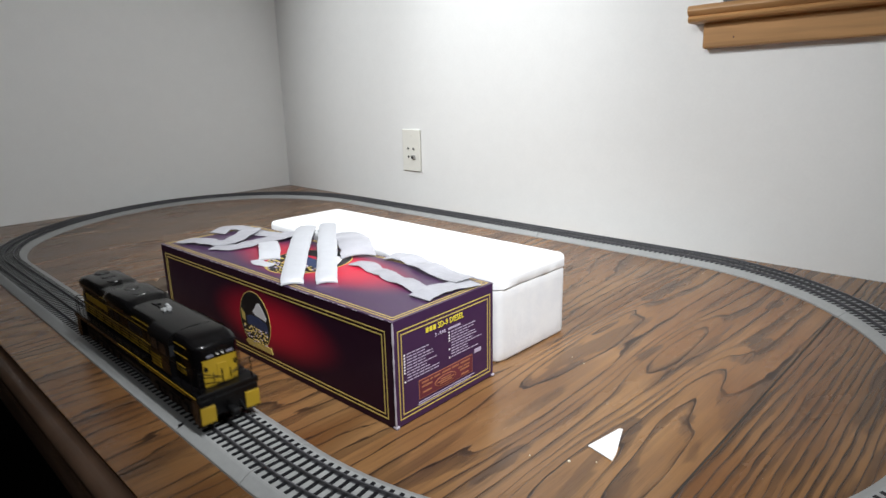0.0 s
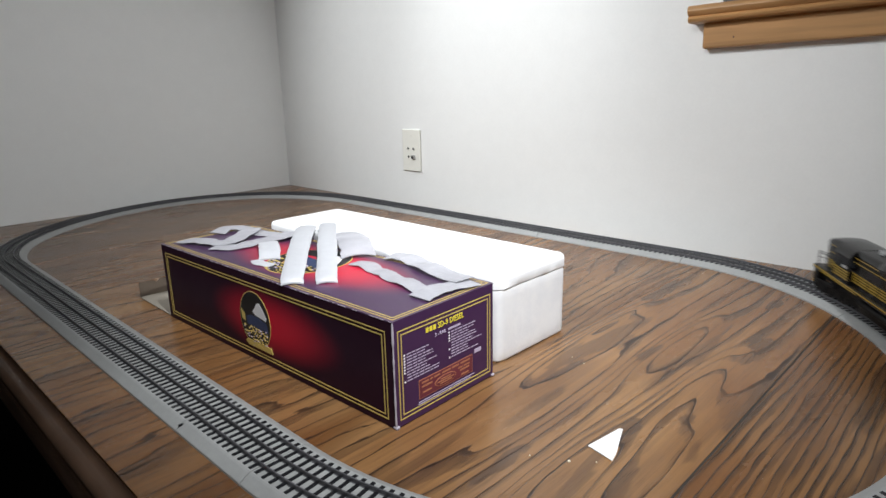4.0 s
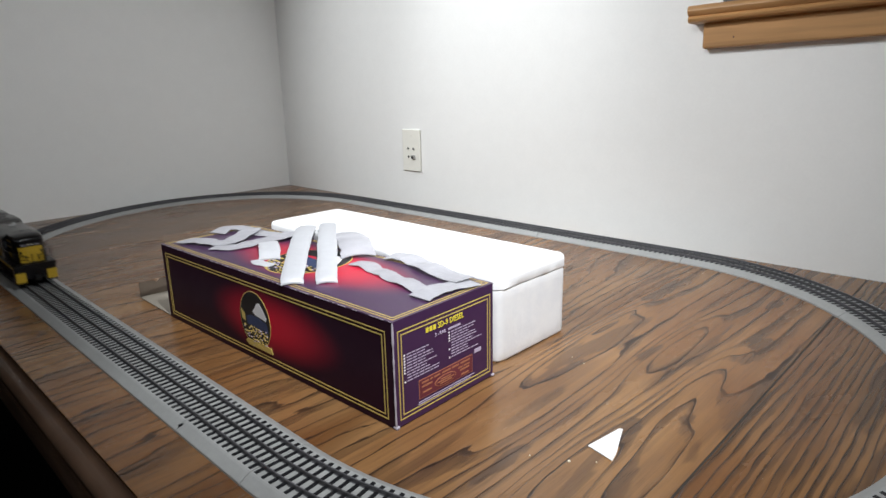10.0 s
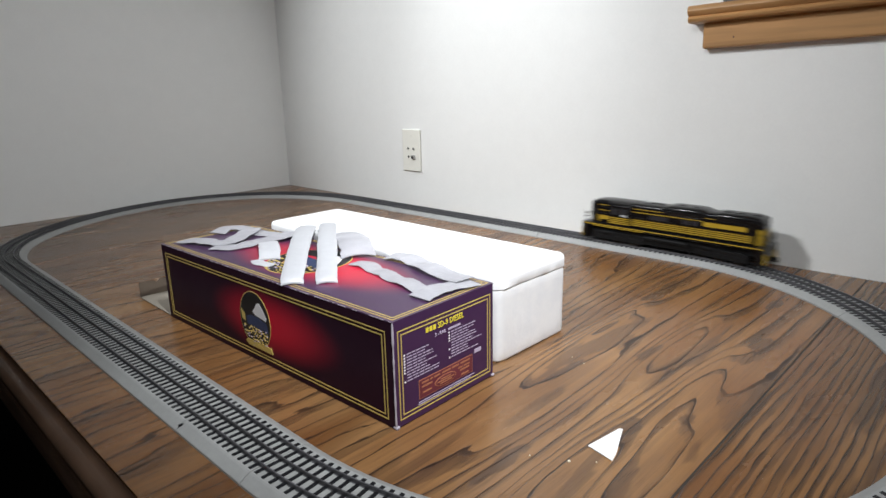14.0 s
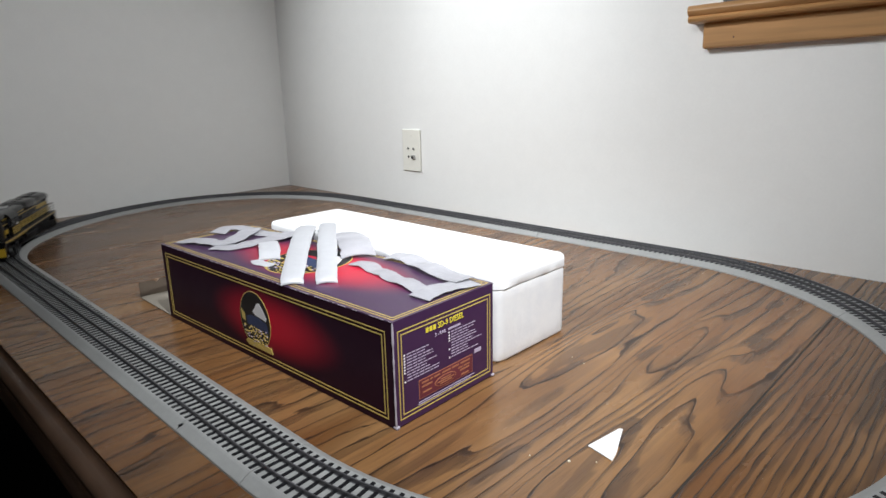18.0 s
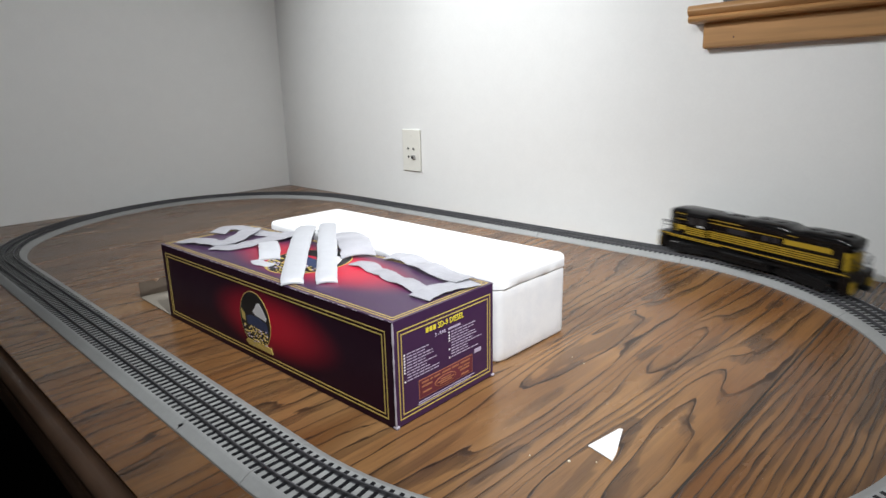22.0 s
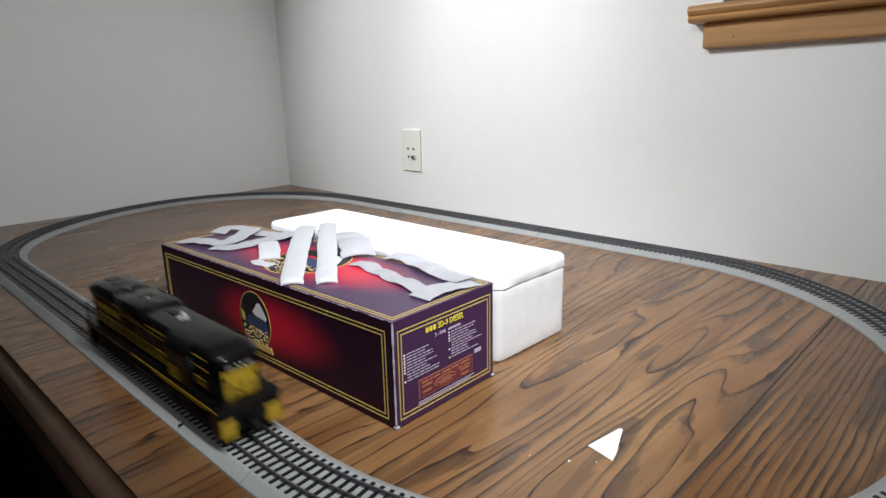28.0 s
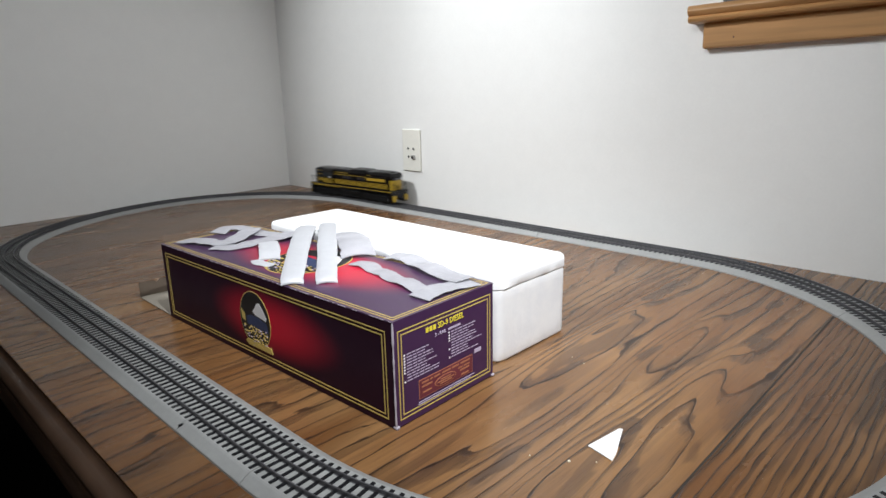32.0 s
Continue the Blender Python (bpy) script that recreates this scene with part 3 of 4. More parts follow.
def printed_box():
    b = thing("train_box", BOX, "dark purple printed cardboard train box with gold borders", "cardboard box")
    t = 0.0012
    # walls of card, slightly bulged top
    bm = bmesh.new()
    nx, ny = 16, 6
    grid = [[bm.verts.new((-BL + BL * i / nx, BW * j / ny, BH - t + 0.0016 * math.sin(math.pi * i / nx) * math.sin(math.pi * j / ny))) for j in range(ny + 1)] for i in range(nx + 1)]
    for i in range(nx):
        for j in range(ny):
            bm.faces.new((grid[i][j], grid[i + 1][j], grid[i + 1][j + 1], grid[i][j + 1]))
    r = bmesh.ops.extrude_face_region(bm, geom=bm.faces[:])
    bmesh.ops.translate(bm, vec=(0, 0, t), verts=[g for g in r["geom"] if isinstance(g, bmesh.types.BMVert)])
    part("top_panel", bm, CARD_TOP, b, "glossy printed lid panel with a red glow", smooth=True)
    part("front_panel", box(-BL, -0.0006, 0, t, 0.001, BH - t), CARD_FRONT, b, "dark printed side with a soft red glow")
    part("back_panel", box(-BL, -t, BW - t, BW, 0.001, BH - t), PURPLE, b)
    part("end_panel", box(-t, 0, 0.0004, BW - 0.0004, 0.001, BH - t, bevel=0.0004), PURPLE, b, "purple printed end panel")
    part("bottom_panel", box(-BL, -t, t, BW - t, 0.0005, 0.0005 + t), CARD, b)
    # far end stands open, its flaps folded out
    part("inner_end", box(-BL + 0.03, -BL + 0.031, t, BW - t, 0.0017, BH - t), CARD, b)
    # worn white edges
    wear = random.Random(21)
    bm = bmesh.new()
    radii = [wear.uniform(0.0006, 0.0013) for k in range(23)]
    for k in range(22):
        z0, z1 = 0.002 + (BH - 0.003) * k / 22, 0.002 + (BH - 0.003) * (k + 1) / 22
        tube_bm(bm, (-0.0002, 0.0, z0), (-0.0002, 0.0, z1), radii[k], radii[k + 1], 6)
    part("worn_edge", bm, CARD_WORN, b, "scuffed white card edge")
    bm = bmesh.new()
    for k in range(110):
        u = 0.002 + (BL - 0.004) * k / 110
        if wear.random() < 0.72:
            tube_bm(bm, (-u, 0.0, BH - 0.0004), (-u - 0.0036, 0.0, BH - 0.0004), wear.uniform(0.0002, 0.0006), wear.uniform(0.0002, 0.0006), 5)
    part("worn_edge", bm, CARD_WORN, b, "chipped white card edge of the lid")
    for y in (0.0015, BW - 0.0015):
        part("worn_corner", box(-0.004, 0.0016, y - 0.0025, y + 0.0025, 0.0, 0.0035, bevel=0.001), CARD_WORN, b)
    fp = lambda u, w, l: (-u, -l, w)
    ep = lambda u, w, l: (l, u, w)
    tp = lambda u, w, l: (-u, w, BH + 0.0016 * math.sin(math.pi * min(max(u, 0), BL) / BL) * math.sin(math.pi * w / BW) + l)
    part("gold_border", frame_lines(0.0105, BL - 0.010, 0.0075, BH - 0.0115, 0.0012, 0.0003, fp), GOLD, b)
    part("gold_border", frame_lines(0.0055, BW - 0.0055, 0.0075, BH - 0.011, 0.0012, 0.0003, ep), GOLD, b)
    bm = bmesh.new()
    for inset in (0.0042, 0.0082):
        n = 40
        for k in range(n):
            a0, a1 = inset + (BL - 2 * inset) * k / n, inset + (BL - 2 * inset) * (k + 1) / n
            for w in (inset, BW - inset):
                bar_bm(bm, tp, a0, a1, w - 0.0006, w + 0.0006, 0.0003)
        for k in range(14):
            w0, w1 = inset + (BW - 2 * inset) * k / 14, inset + (BW - 2 * inset) * (k + 1) / 14
            for a in (inset, BL - inset):
                bar_bm(bm, tp, a - 0.0006, a + 0.0006, w0, w1, 0.0003)
    part("gold_border", bm, GOLD, b)
    medallion(b, 0.2435, 0.0535, 0.0335, 0.0365, fp)
    medallion(b, 0.232, 0.076, 0.052, 0.056, tp, False)
    # end panel printing
    to_end = Matrix(((0, 0, 1, 0.0002), (1, 0, 0, 0), (0, 1, 0, 0), (0, 0, 0, 1)))
    bm = bmesh.new()
    for k in range(3):
        bar_bm(bm, ep, 0.0440 + 0.0053 * k, 0.0480 + 0.0053 * k, 0.0868, 0.0920, 0.0003)
    part("title_block", bm, YELLOW_INK, b)
    part("title", lettering("SD-9 DIESEL", 0.0088, to_end @ Matrix.Translation((0.0615, 0.0866, 0)) @ Matrix.Diagonal((0.86, 1, 1, 1))), YELLOW_INK, b, "yellow printed title")
    part("subtitle", lettering("3 - RAIL", 0.0052, to_end @ Matrix.Translation((0.0570, 0.0788, 0)) @ Matrix.Diagonal((0.95, 1, 1, 1))), LILAC_INK, b)
    bm = bmesh.new()
    bar_bm(bm, ep, 0.0770, 0.0960, 0.0796, 0.0818, 0.0003)
    part("subtitle_bar", bm, LILAC_INK, b)
    rng = random.Random(3)

    def lines(u, w_top, n, pitch, longest, bullets):
        for k in range(n):
            bm = bmesh.new()
            w = w_top - pitch * k
            length, x = longest * rng.uniform(0.55, 1.0), u + 0.0042
            while x < u + length:
                step = rng.uniform(0.003, 0.008)
                bar_bm(bm, ep, x, min(x + step, u + length), w - 0.0005, w + 0.0005, 0.0002)
                x += step + 0.0012
            part("text_line", bm, LILAC_INK, b)
            if k in bullets:
                part("bullet", oval(u + 0.0012, w, 0.0011, 0.0011, ep, 0.0003, 10), WHITE_INK, b)

    lines(0.0125, 0.0735, 10, 0.0031, 0.053, (0, 1, 2, 3, 4, 5, 6, 9))
    lines(0.0770, 0.0765, 10, 0.0031, 0.055, (0, 1, 2, 3, 6, 9))
    bm = bmesh.new()
    bar_bm(bm, ep, 0.0320, 0.1150, 0.0195, 0.0400, 0.0002)
    part("red_panel_rim", bm, ORANGE_INK, b)
    bm = bmesh.new()
    bar_bm(bm, ep, 0.0328, 0.1142, 0.0203, 0.0392, 0.0004)
    part("red_panel", bm, RED_INK, b, "dull red printed panel")
    bm = bmesh.new()
    for w, spans in ((0.0362, ((0.036, 0.046), (0.048, 0.052), (0.054, 0.063), (0.066, 0.079), (0.081, 0.092), (0.095, 0.110))),
                     (0.0318, ((0.036, 0.051), (0.091, 0.098), (0.100, 0.110))), (0.0285, ((0.094, 0.109),)), (0.0255, ((0.037, 0.050),)), (0.0228, ((0.096, 0.108),))):
        for u0, u1 in spans:
            bar_bm(bm, ep, u0, u1, w - 0.0009, w + 0.0009, 0.0006)
    part("panel_writing", bm, ORANGE_INK, b)
    e = part("red_panel_oval", oval(0.071, 0.0277, 0.0165, 0.0058, ep, 0.0007, 24), ORANGE_INK, b)
    part("oval_field", oval(0.071, 0.0277, 0.0152, 0.0048, ep, 0.0009, 24), RED_INK, e)
    bm = bmesh.new()
    for w, h in ((0.0300, 0.008), (0.0277, 0.013), (0.0254, 0.009)):
        bar_bm(bm, ep, 0.071 - h, 0.071 + h, w - 0.0006, w + 0.0006, 0.0011)
    part("oval_writing", bm, ORANGE_INK, e)
    for k in range(3):
        bm = bmesh.new()
        bar_bm(bm, ep, 0.0310, 0.1180 - 0.006 * k, 0.0160 - 0.0022 * k, 0.0168 - 0.0022 * k, 0.0003)
        part("text_line", bm, LILAC_INK, b)
    bm = bmesh.new()
    bar_bm(bm, ep, 0.1185, 0.1300, 0.0395, 0.0440, 0.0003)
    part("badge", bm, LILAC_INK, b)
    # flaps at the open far end
    part("end_flap", flat_shape([(BL, 0.001), (BL + 0.122, 0.006), (BL + 0.128, 0.056), (BL, 0.074)], lambda u, w, l: (-u, w, 0.0008 + l), 0.0, 0.001), CARD, b, "grey card flap folded out on the table")
    upright = [(0.007, 0.001), (0.007, 0.0255), (0.018, 0.0262), (0.029, 0.0250), (0.033, 0.0215), (0.036, 0.0225), (0.041, 0.0275), (0.051, 0.0255), (0.052, 0.001)]
    part("end_flap", flat_shape(upright, lambda w, z, l: (-BL - 0.1245 - l + 0.12 * w, w, z), 0.0, 0.0008), CARD_BROWN, b, "brown inner card flap standing upright with a torn edge")
    return b


printed_box()

# ---------------------------------------------------------------- bead foam case
FX, FY, FA, FL, FW, FH = -0.4196, 0.5235, -0.2175, 0.4984, 0.1474, 0.1080


def rounded_slab(x0, x1, y0, y1, z0, z1, corner, top=0.0, bottom=0.0, seed=0, wear=0.0):
    """A slab with corners rounded in plan and softened upper and lower edges; wear: small dents in its sides."""
    rng = random.Random(seed)
    bm = bmesh.new()
    plan = []
    for cx, cy, a0 in ((x1 - corner, y1 - corner, 0), (x0 + corner, y1 - corner, 90), (x0 + corner, y0 + corner, 180), (x1 - corner, y0 + corner, 270)):
        for k in range(7):
            a = radians(a0 + 15 * k)
            plan.append((cx + corner * math.cos(a), cy + corner * math.sin(a), math.cos(a), math.sin(a)))
    run = []
    for (px, py, nx, ny), (qx, qy, mx, my) in zip(plan, plan[1:] + plan[:1]):
        steps = max(1, int(math.hypot(qx - px, qy - py) / 0.012))
        run += [(px + (qx - px) * k / steps, py + (qy - py) * k / steps, nx + (mx - nx) * k / steps, ny + (my - ny) * k / steps) for k in range(steps)]
    levels = []
    for k in range(4):
        a = radians(90 - 30 * k)
        levels.append((bottom * (1 - math.cos(a)), z0 + bottom * (1 - math.sin(a))))
    mid = max(1, int((z1 - z0 - top - bottom) / 0.012))
    levels += [(0.0, z0 + bottom + (z1 - z0 - top - bottom) * k / mid) for k in range(1, mid)]
    for k in range(4):
        a = radians(30 * k)
        levels.append((top * (1 - math.cos(a)), z1 - top * (1 - math.sin(a))))
    rings = []
    dents = [wear * rng.random() ** 3 for q in run]
    for inset, z in levels:
        if inset == 0.0:
            dents = [wear * rng.random() ** 3 if rng.random() < 0.4 else d for d in dents]
        rings.append([bm.verts.new((x - nx * (inset + d), y - ny * (inset + d), z)) for (x, y, nx, ny), d in zip(run, dents)])
    n = len(run)
    for a, b in zip(rings, rings[1:]):
        for j in range(n):
            bm.faces.new((a[j], a[(j + 1) % n], b[(j + 1) % n], b[j]))
    bm.faces.new(rings[0])
    bm.faces.new(rings[-1][::-1])
    return bm


def foam_case():
    c = thing("foam_case", Matrix.Translation((FX, FY, 0)) @ pose(0, 0, 0, 0, 0, FA), "closed white bead-foam packing case with lid", "foam case")
    lid = 0.017
    part("tray", rounded_slab(-FL + 0.0006, -0.0006, 0.0006, FW - 0.0006, 0.0, FH - lid - 0.0003, 0.0138, 0.0008, 0.003, 3, 0.0010), BEAD_FOAM, c, smooth=True)
    part("seam", rounded_slab(-FL + 0.0020, -0.0020, 0.0020, FW - 0.0020, FH - lid - 0.004, FH - lid + 0.004, 0.012), BEAD_FOAM, c)
    part("lid", rounded_slab(-FL, 0.0002, 0.0, FW + 0.0004, FH - lid, FH, 0.0145, 0.0065, 0.0008, 4, 0.0006), BEAD_FOAM, c, "white bead-foam lid", smooth=True)
    return c


foam_case()


# ---------------------------------------------------------------- loose foam strips
def ribbon(name, pts, width, thick, label, group="", seed=1, crumple=0.0, crown=0.0, material=FOAM, taper=1.0):
    """A limp strip along points (u, v, z over the box lid): curled ends, frayed sides and creases that run across it."""
    rng = random.Random(seed)
    path = [Vector((-u, v, BH + z)) for u, v, z in pts]
    n = 16 * (len(path) - 1)
    line = []
    for i in range(n + 1):
        f = i / n * (len(path) - 1)
        k = min(int(f), len(path) - 2)
        t = f - k
        p0, p1, p2, p3 = path[max(k - 1, 0)], path[k], path[k + 1], path[min(k + 2, len(path) - 1)]
        line.append(0.5 * (2 * p1 + (p2 - p0) * t + (2 * p0 - 5 * p1 + 4 * p2 - p3) * t * t + (3 * p1 - p0 - 3 * p2 + p3) * t ** 3))
    waves = [(rng.uniform(0.12, 0.55), rng.uniform(-5, 5), rng.uniform(0, 6.3), rng.uniform(0.3, 1.0)) for k in range(5)]
    cols = [-0.5 + k / 8 for k in range(9)]
    fray = [0.0, 0.0]
    bm = bmesh.new()
    rings = []
    for i, p in enumerate(line):
        d = (line[min(i + 1, n)] - line[max(i - 1, 0)])
        side = Vector((-d.y, d.x, 0)).normalized()
        w = width * (1 + (taper - 1) * i / n)
        fray = [0.75 * q + rng.uniform(-1, 1) * w * (0.01 + 0.12 * crumple) for q in fray]
        top, low = [], []
        for q in cols:
            crease = sum(a * (math.sin(f * i + g * q + h) + 1) for f, g, h, a in waves) / 3
            h = crumple * 0.0065 * crease + crown * (1 - 4 * q * q) + 0.0004
            off = q * w + (fray[0] if q < -0.45 else fray[1] if q > 0.45 else 0.0)
            edge = 0.35 if abs(q) > 0.45 else 1.0
            top.append(bm.verts.new(p + side * off + Vector((0, 0, h + thick * edge))))
            low.append(bm.verts.new(p + side * off * 0.995 + Vector((0, 0, h))))
        rings.append(top + low[::-1])
    k = len(rings[0])
    for a, b in zip(rings, rings[1:]):
        for j in range(k):
            bm.faces.new((a[j], a[(j + 1) % k], b[(j + 1) % k], b[j]))
    bm.faces.new(rings[0])
    bm.faces.new(rings[-1][::-1])
    return solid(name, bm, material, label, "packing foam", group, smooth=True, m=BOX)


def strips():
    g = "foam strips on the boxes"
    thick, thin = "long thick white foam strip laid across both boxes", "thin crumpled white foam strip on the purple box lid"
    ribbon("foam_strip", [(0.167, 0.006, 0.000), (0.176, 0.013, 0.006), (0.215, 0.046, 0.012), (0.285, 0.102, 0.013), (0.345, 0.150, 0.010), (0.395, 0.190, 0.001)], 0.0245, 0.0018, thick, g, 1, 0.02, 0.0016, taper=1.18)
    ribbon("foam_strip", [(0.140, 0.033, 0.000), (0.149, 0.040, 0.006), (0.190, 0.073, 0.012), (0.265, 0.130, 0.013), (0.330, 0.180, 0.008), (0.385, 0.222, 0.001)], 0.0235, 0.0018, thick, g, 2, 0.02, 0.0016, taper=1.12)
    ribbon("crumpled_foam_strip", [(0.464, 0.022, 0.001), (0.438, 0.036, 0.003), (0.410, 0.043, 0.003), (0.396, 0.058, 0.003), (0.412, 0.088, 0.005), (0.434, 0.119, 0.006)], 0.028, 0.001, thin, g, 3, 0.13, 0.0, FOAM_THIN)
    ribbon("crumpled_foam_strip", [(0.394, 0.036, 0.001), (0.370, 0.050, 0.001), (0.364, 0.073, 0.003), (0.360, 0.098, 0.004), (0.362, 0.128, 0.004), (0.374, 0.152, 0.003)], 0.031, 0.001, thin, g, 4, 0.13, 0.0, FOAM_THIN)
    ribbon("crumpled_foam_strip", [(0.468, 0.078, 0.001), (0.478, 0.102, 0.004), (0.460, 0.119, 0.003), (0.424, 0.120, 0.001), (0.392, 0.128, 0.001), (0.358, 0.138, 0.001)], 0.026, 0.001, thin, g, 8, 0.13, 0.0, FOAM_THIN)
    ribbon("foam_scrap", [(0.341, 0.082, 0.003), (0.322, 0.075, 0.010), (0.292, 0.058, 0.008), (0.276, 0.047, 0.001)], 0.026, 0.0018, "short curled white foam scrap on the printed emblem", g, 5, 0.04)
    ribbon("foam_scrap", [(0.287, 0.036, 0.0005), (0.272, 0.030, 0.001), (0.250, 0.035, 0.0005)], 0.016, 0.001, "small flat white foam scrap on the printed emblem", g, 11, 0.05)
    ribbon("foam_scrap", [(0.312, 0.184, -0.001), (0.275, 0.170, 0.009), (0.235, 0.150, 0.012), (0.206, 0.132, 0.009), (0.193, 0.124, 0.001)], 0.043, 0.0014, "short arched white foam scrap bridging the boxes", g, 6, 0.12, 0.003, FOAM_THIN)
    ribbon("crumpled_foam_strip", [(0.178, 0.103, 0.001), (0.157, 0.105, 0.003), (0.135, 0.100, 0.001), (0.112, 0.096, 0.002), (0.089, 0.090, 0.001), (0.068, 0.087, 0.003), (0.036, 0.078, 0.001)], 0.022, 0.0007, "wavy thin white foam strip on the purple box lid", g, 7, 0.11, 0.0, FOAM_THIN)
    ribbon("crumpled_foam_strip", [(0.166, 0.151, 0.001), (0.143, 0.157, 0.004), (0.112, 0.150, 0.002), (0.085, 0.141, 0.005), (0.053, 0.134, 0.002), (0.020, 0.129, 0.004)], 0.029, 0.0007, "wavy thin white foam strip along the lid edge", g, 9, 0.11, 0.0, FOAM_THIN)
    ribbon("crumpled_foam_strip", [(0.015, 0.136, 0.001), (0.021, 0.111, 0.002), (0.025, 0.087, 0.003), (0.024, 0.060, 0.001)], 0.029, 0.0007, "short thin white foam strip at the lid corner", g, 10, 0.11, 0.0, FOAM_THIN)


strips()


# ---------------------------------------------------------------- scraps on the table
def scraps():
    tri = flat_shape([(-0.2515, 0.4455), (-0.2235, 0.4390), (-0.2265, 0.452), (-0.2415, 0.4920), (-0.2445, 0.4905)], lambda u, w, l: (u, w, l), 0.0004, 0.0012)
    solid("paper_scrap", tri, mat("white_paper", (0.86, 0.87, 0.88), 0.7), "small white triangular paper scrap on the table", "paper scrap")
    crumb = mat("pale_crumb", (0.75, 0.68, 0.52), 0.7)
    for x, y, r in ((-0.2512, 0.4135, 0.0014), (-0.282, 0.398, 0.0009), (-0.345, 0.593, 0.0009), (-0.365, 0.60, 0.0007), (-0.233, 0.4285, 0.0008)):
        bm = bmesh.new()
        bmesh.ops.create_icosphere(bm, subdivisions=1, radius=r, matrix=Matrix.Translation((x, y, r * 0.7)) @ Matrix.Diagonal((1, 1.3, 0.8, 1)))
        solid("crumb", bm, crumb, "tiny pale foam crumb on the table", "crumb", "crumbs on the table")


scraps()

# ---------------------------------------------------------------- locomotive
LOCO_BLACK = grained("loco_black_paint", (0.0032, 0.0030, 0.0034), 0.26, 0.2, 90, 0.03, spec=0.28)
LOCO_ROOF = grained("loco_roof_paint", (0.0052, 0.0049, 0.0052), 0.20, 0.25, 90, 0.03, spec=0.26)
LOCO_YELLOW = grained("loco_yellow_paint", (0.40, 0.262, 0.018), 0.38, 0.08, 90, 0.03)
LOCO_METAL = grained("truck_black_metal", (0.0045, 0.0045, 0.005), 0.6, 0.3, 120, 0.1, spec=0.2)
LOCO_GRILLE = grained("side_grille_grey", (0.018, 0.016, 0.019), 0.5, 0.3, 400, 0.3, spec=0.3)
WHEEL = grained("wheel_steel", (0.05, 0.05, 0.05), 0.45, 0.2, 150, 0.05, metal=0.9)
LOCO_GLASS = mat("cab_glass", (0.02, 0.022, 0.025), 0.12)
LOCO_WHITE = mat("loco_white_plastic", (0.42, 0.43, 0.43), 0.35)
PLATE_GREY = mat("number_plate_grey", (0.20, 0.20, 0.24), 0.5)
LAMP_LENS = mat("headlight_lens", (0.75, 0.73, 0.66), 0.15)
TRUCK_X, AXLES, WHEEL_R = 0.1, (-0.034, 0.0, 0.034), 0.0108


HALF, SHOULDER = 0.0230, 0.0080
# plan and roof of a hood's end: back from the end face, share of the half width, drop of the roof
END_CURVE = ((0.0, 0.60, 0.0078), (0.0012, 0.72, 0.0062), (0.0035, 0.86, 0.0047), (0.0080, 0.955, 0.0029), (0.0140, 0.995, 0.0013), (0.024, 1.0, 0.0))


def hood_stations(x0, x1, end):
    """Places along a hood from its plain end to its rounded end (+1 front, -1 rear)."""
    rows = [(x1 - d, k, z) for d, k, z in reversed(END_CURVE)] if end > 0 else [(x0 + d, k, z) for d, k, z in END_CURVE]
    return [(x0, 1.0, 0.0)] + rows if end > 0 else rows + [(x1, 1.0, 0.0)]


def hood_sides(x0, x1, z0, z1, end):
    rings = []
    for x, k, drop in hood_stations(x0, x1, end):
        h, zs = HALF * k, z1 - SHOULDER - drop * 0.4
        rings.append([(x, -h, z0), (x, -h, zs), (x, h, zs), (x, h, z0)])
    return skin(rings)


def hood_roof(x0, x1, z1, end):
    """The arched roof sheet over a hood, with rounded shoulders, falling away towards the rounded end."""
    rings = []
    for x, k, drop in hood_stations(x0, x1, end):
        h, zs = HALF * k + 0.0002, z1 - SHOULDER - drop * 0.4
        rise = SHOULDER - drop * 0.6
        arc = [(-h, zs)] + [(-h + SHOULDER * 0.8 * k * (1 - math.cos(a)), zs + (rise - 0.0012) * math.sin(a)) for a in (0.35, 0.7, 1.1, 1.57)] + [(-h * 0.3, zs + rise - 0.0002)]
        rings.append([(x, y, z) for y, z in arc + [(-y, z) for y, z in reversed(arc)]])
    return skin(rings)


def wrapped_panel(x0, x1, end, z0, z1, reach, lift=0.0003):
    """A painted panel that wraps round a hood's end, back to reach metres from the end face."""
    st = list(hood_stations(x0, x1, end))
    st = st if end < 0 else st[::-1]
    tip = st[0][0]
    near = [(x, HALF * k + lift) for x, k, d in st if abs(x - tip) <= reach + 1e-6]
    line = [(x, -y) for x, y in reversed(near)]
    line = line[:-1] + [(tip + end * lift, line[-1][1]), (tip + end * lift, -line[-1][1])] + near[1:]
    rings = [[(x, y, z0), (x, y, z1), (x - end * 0.0008, y * 0.96, z1), (x - end * 0.0008, y * 0.96, z0)] for x, y in line]
    return skin(rings)


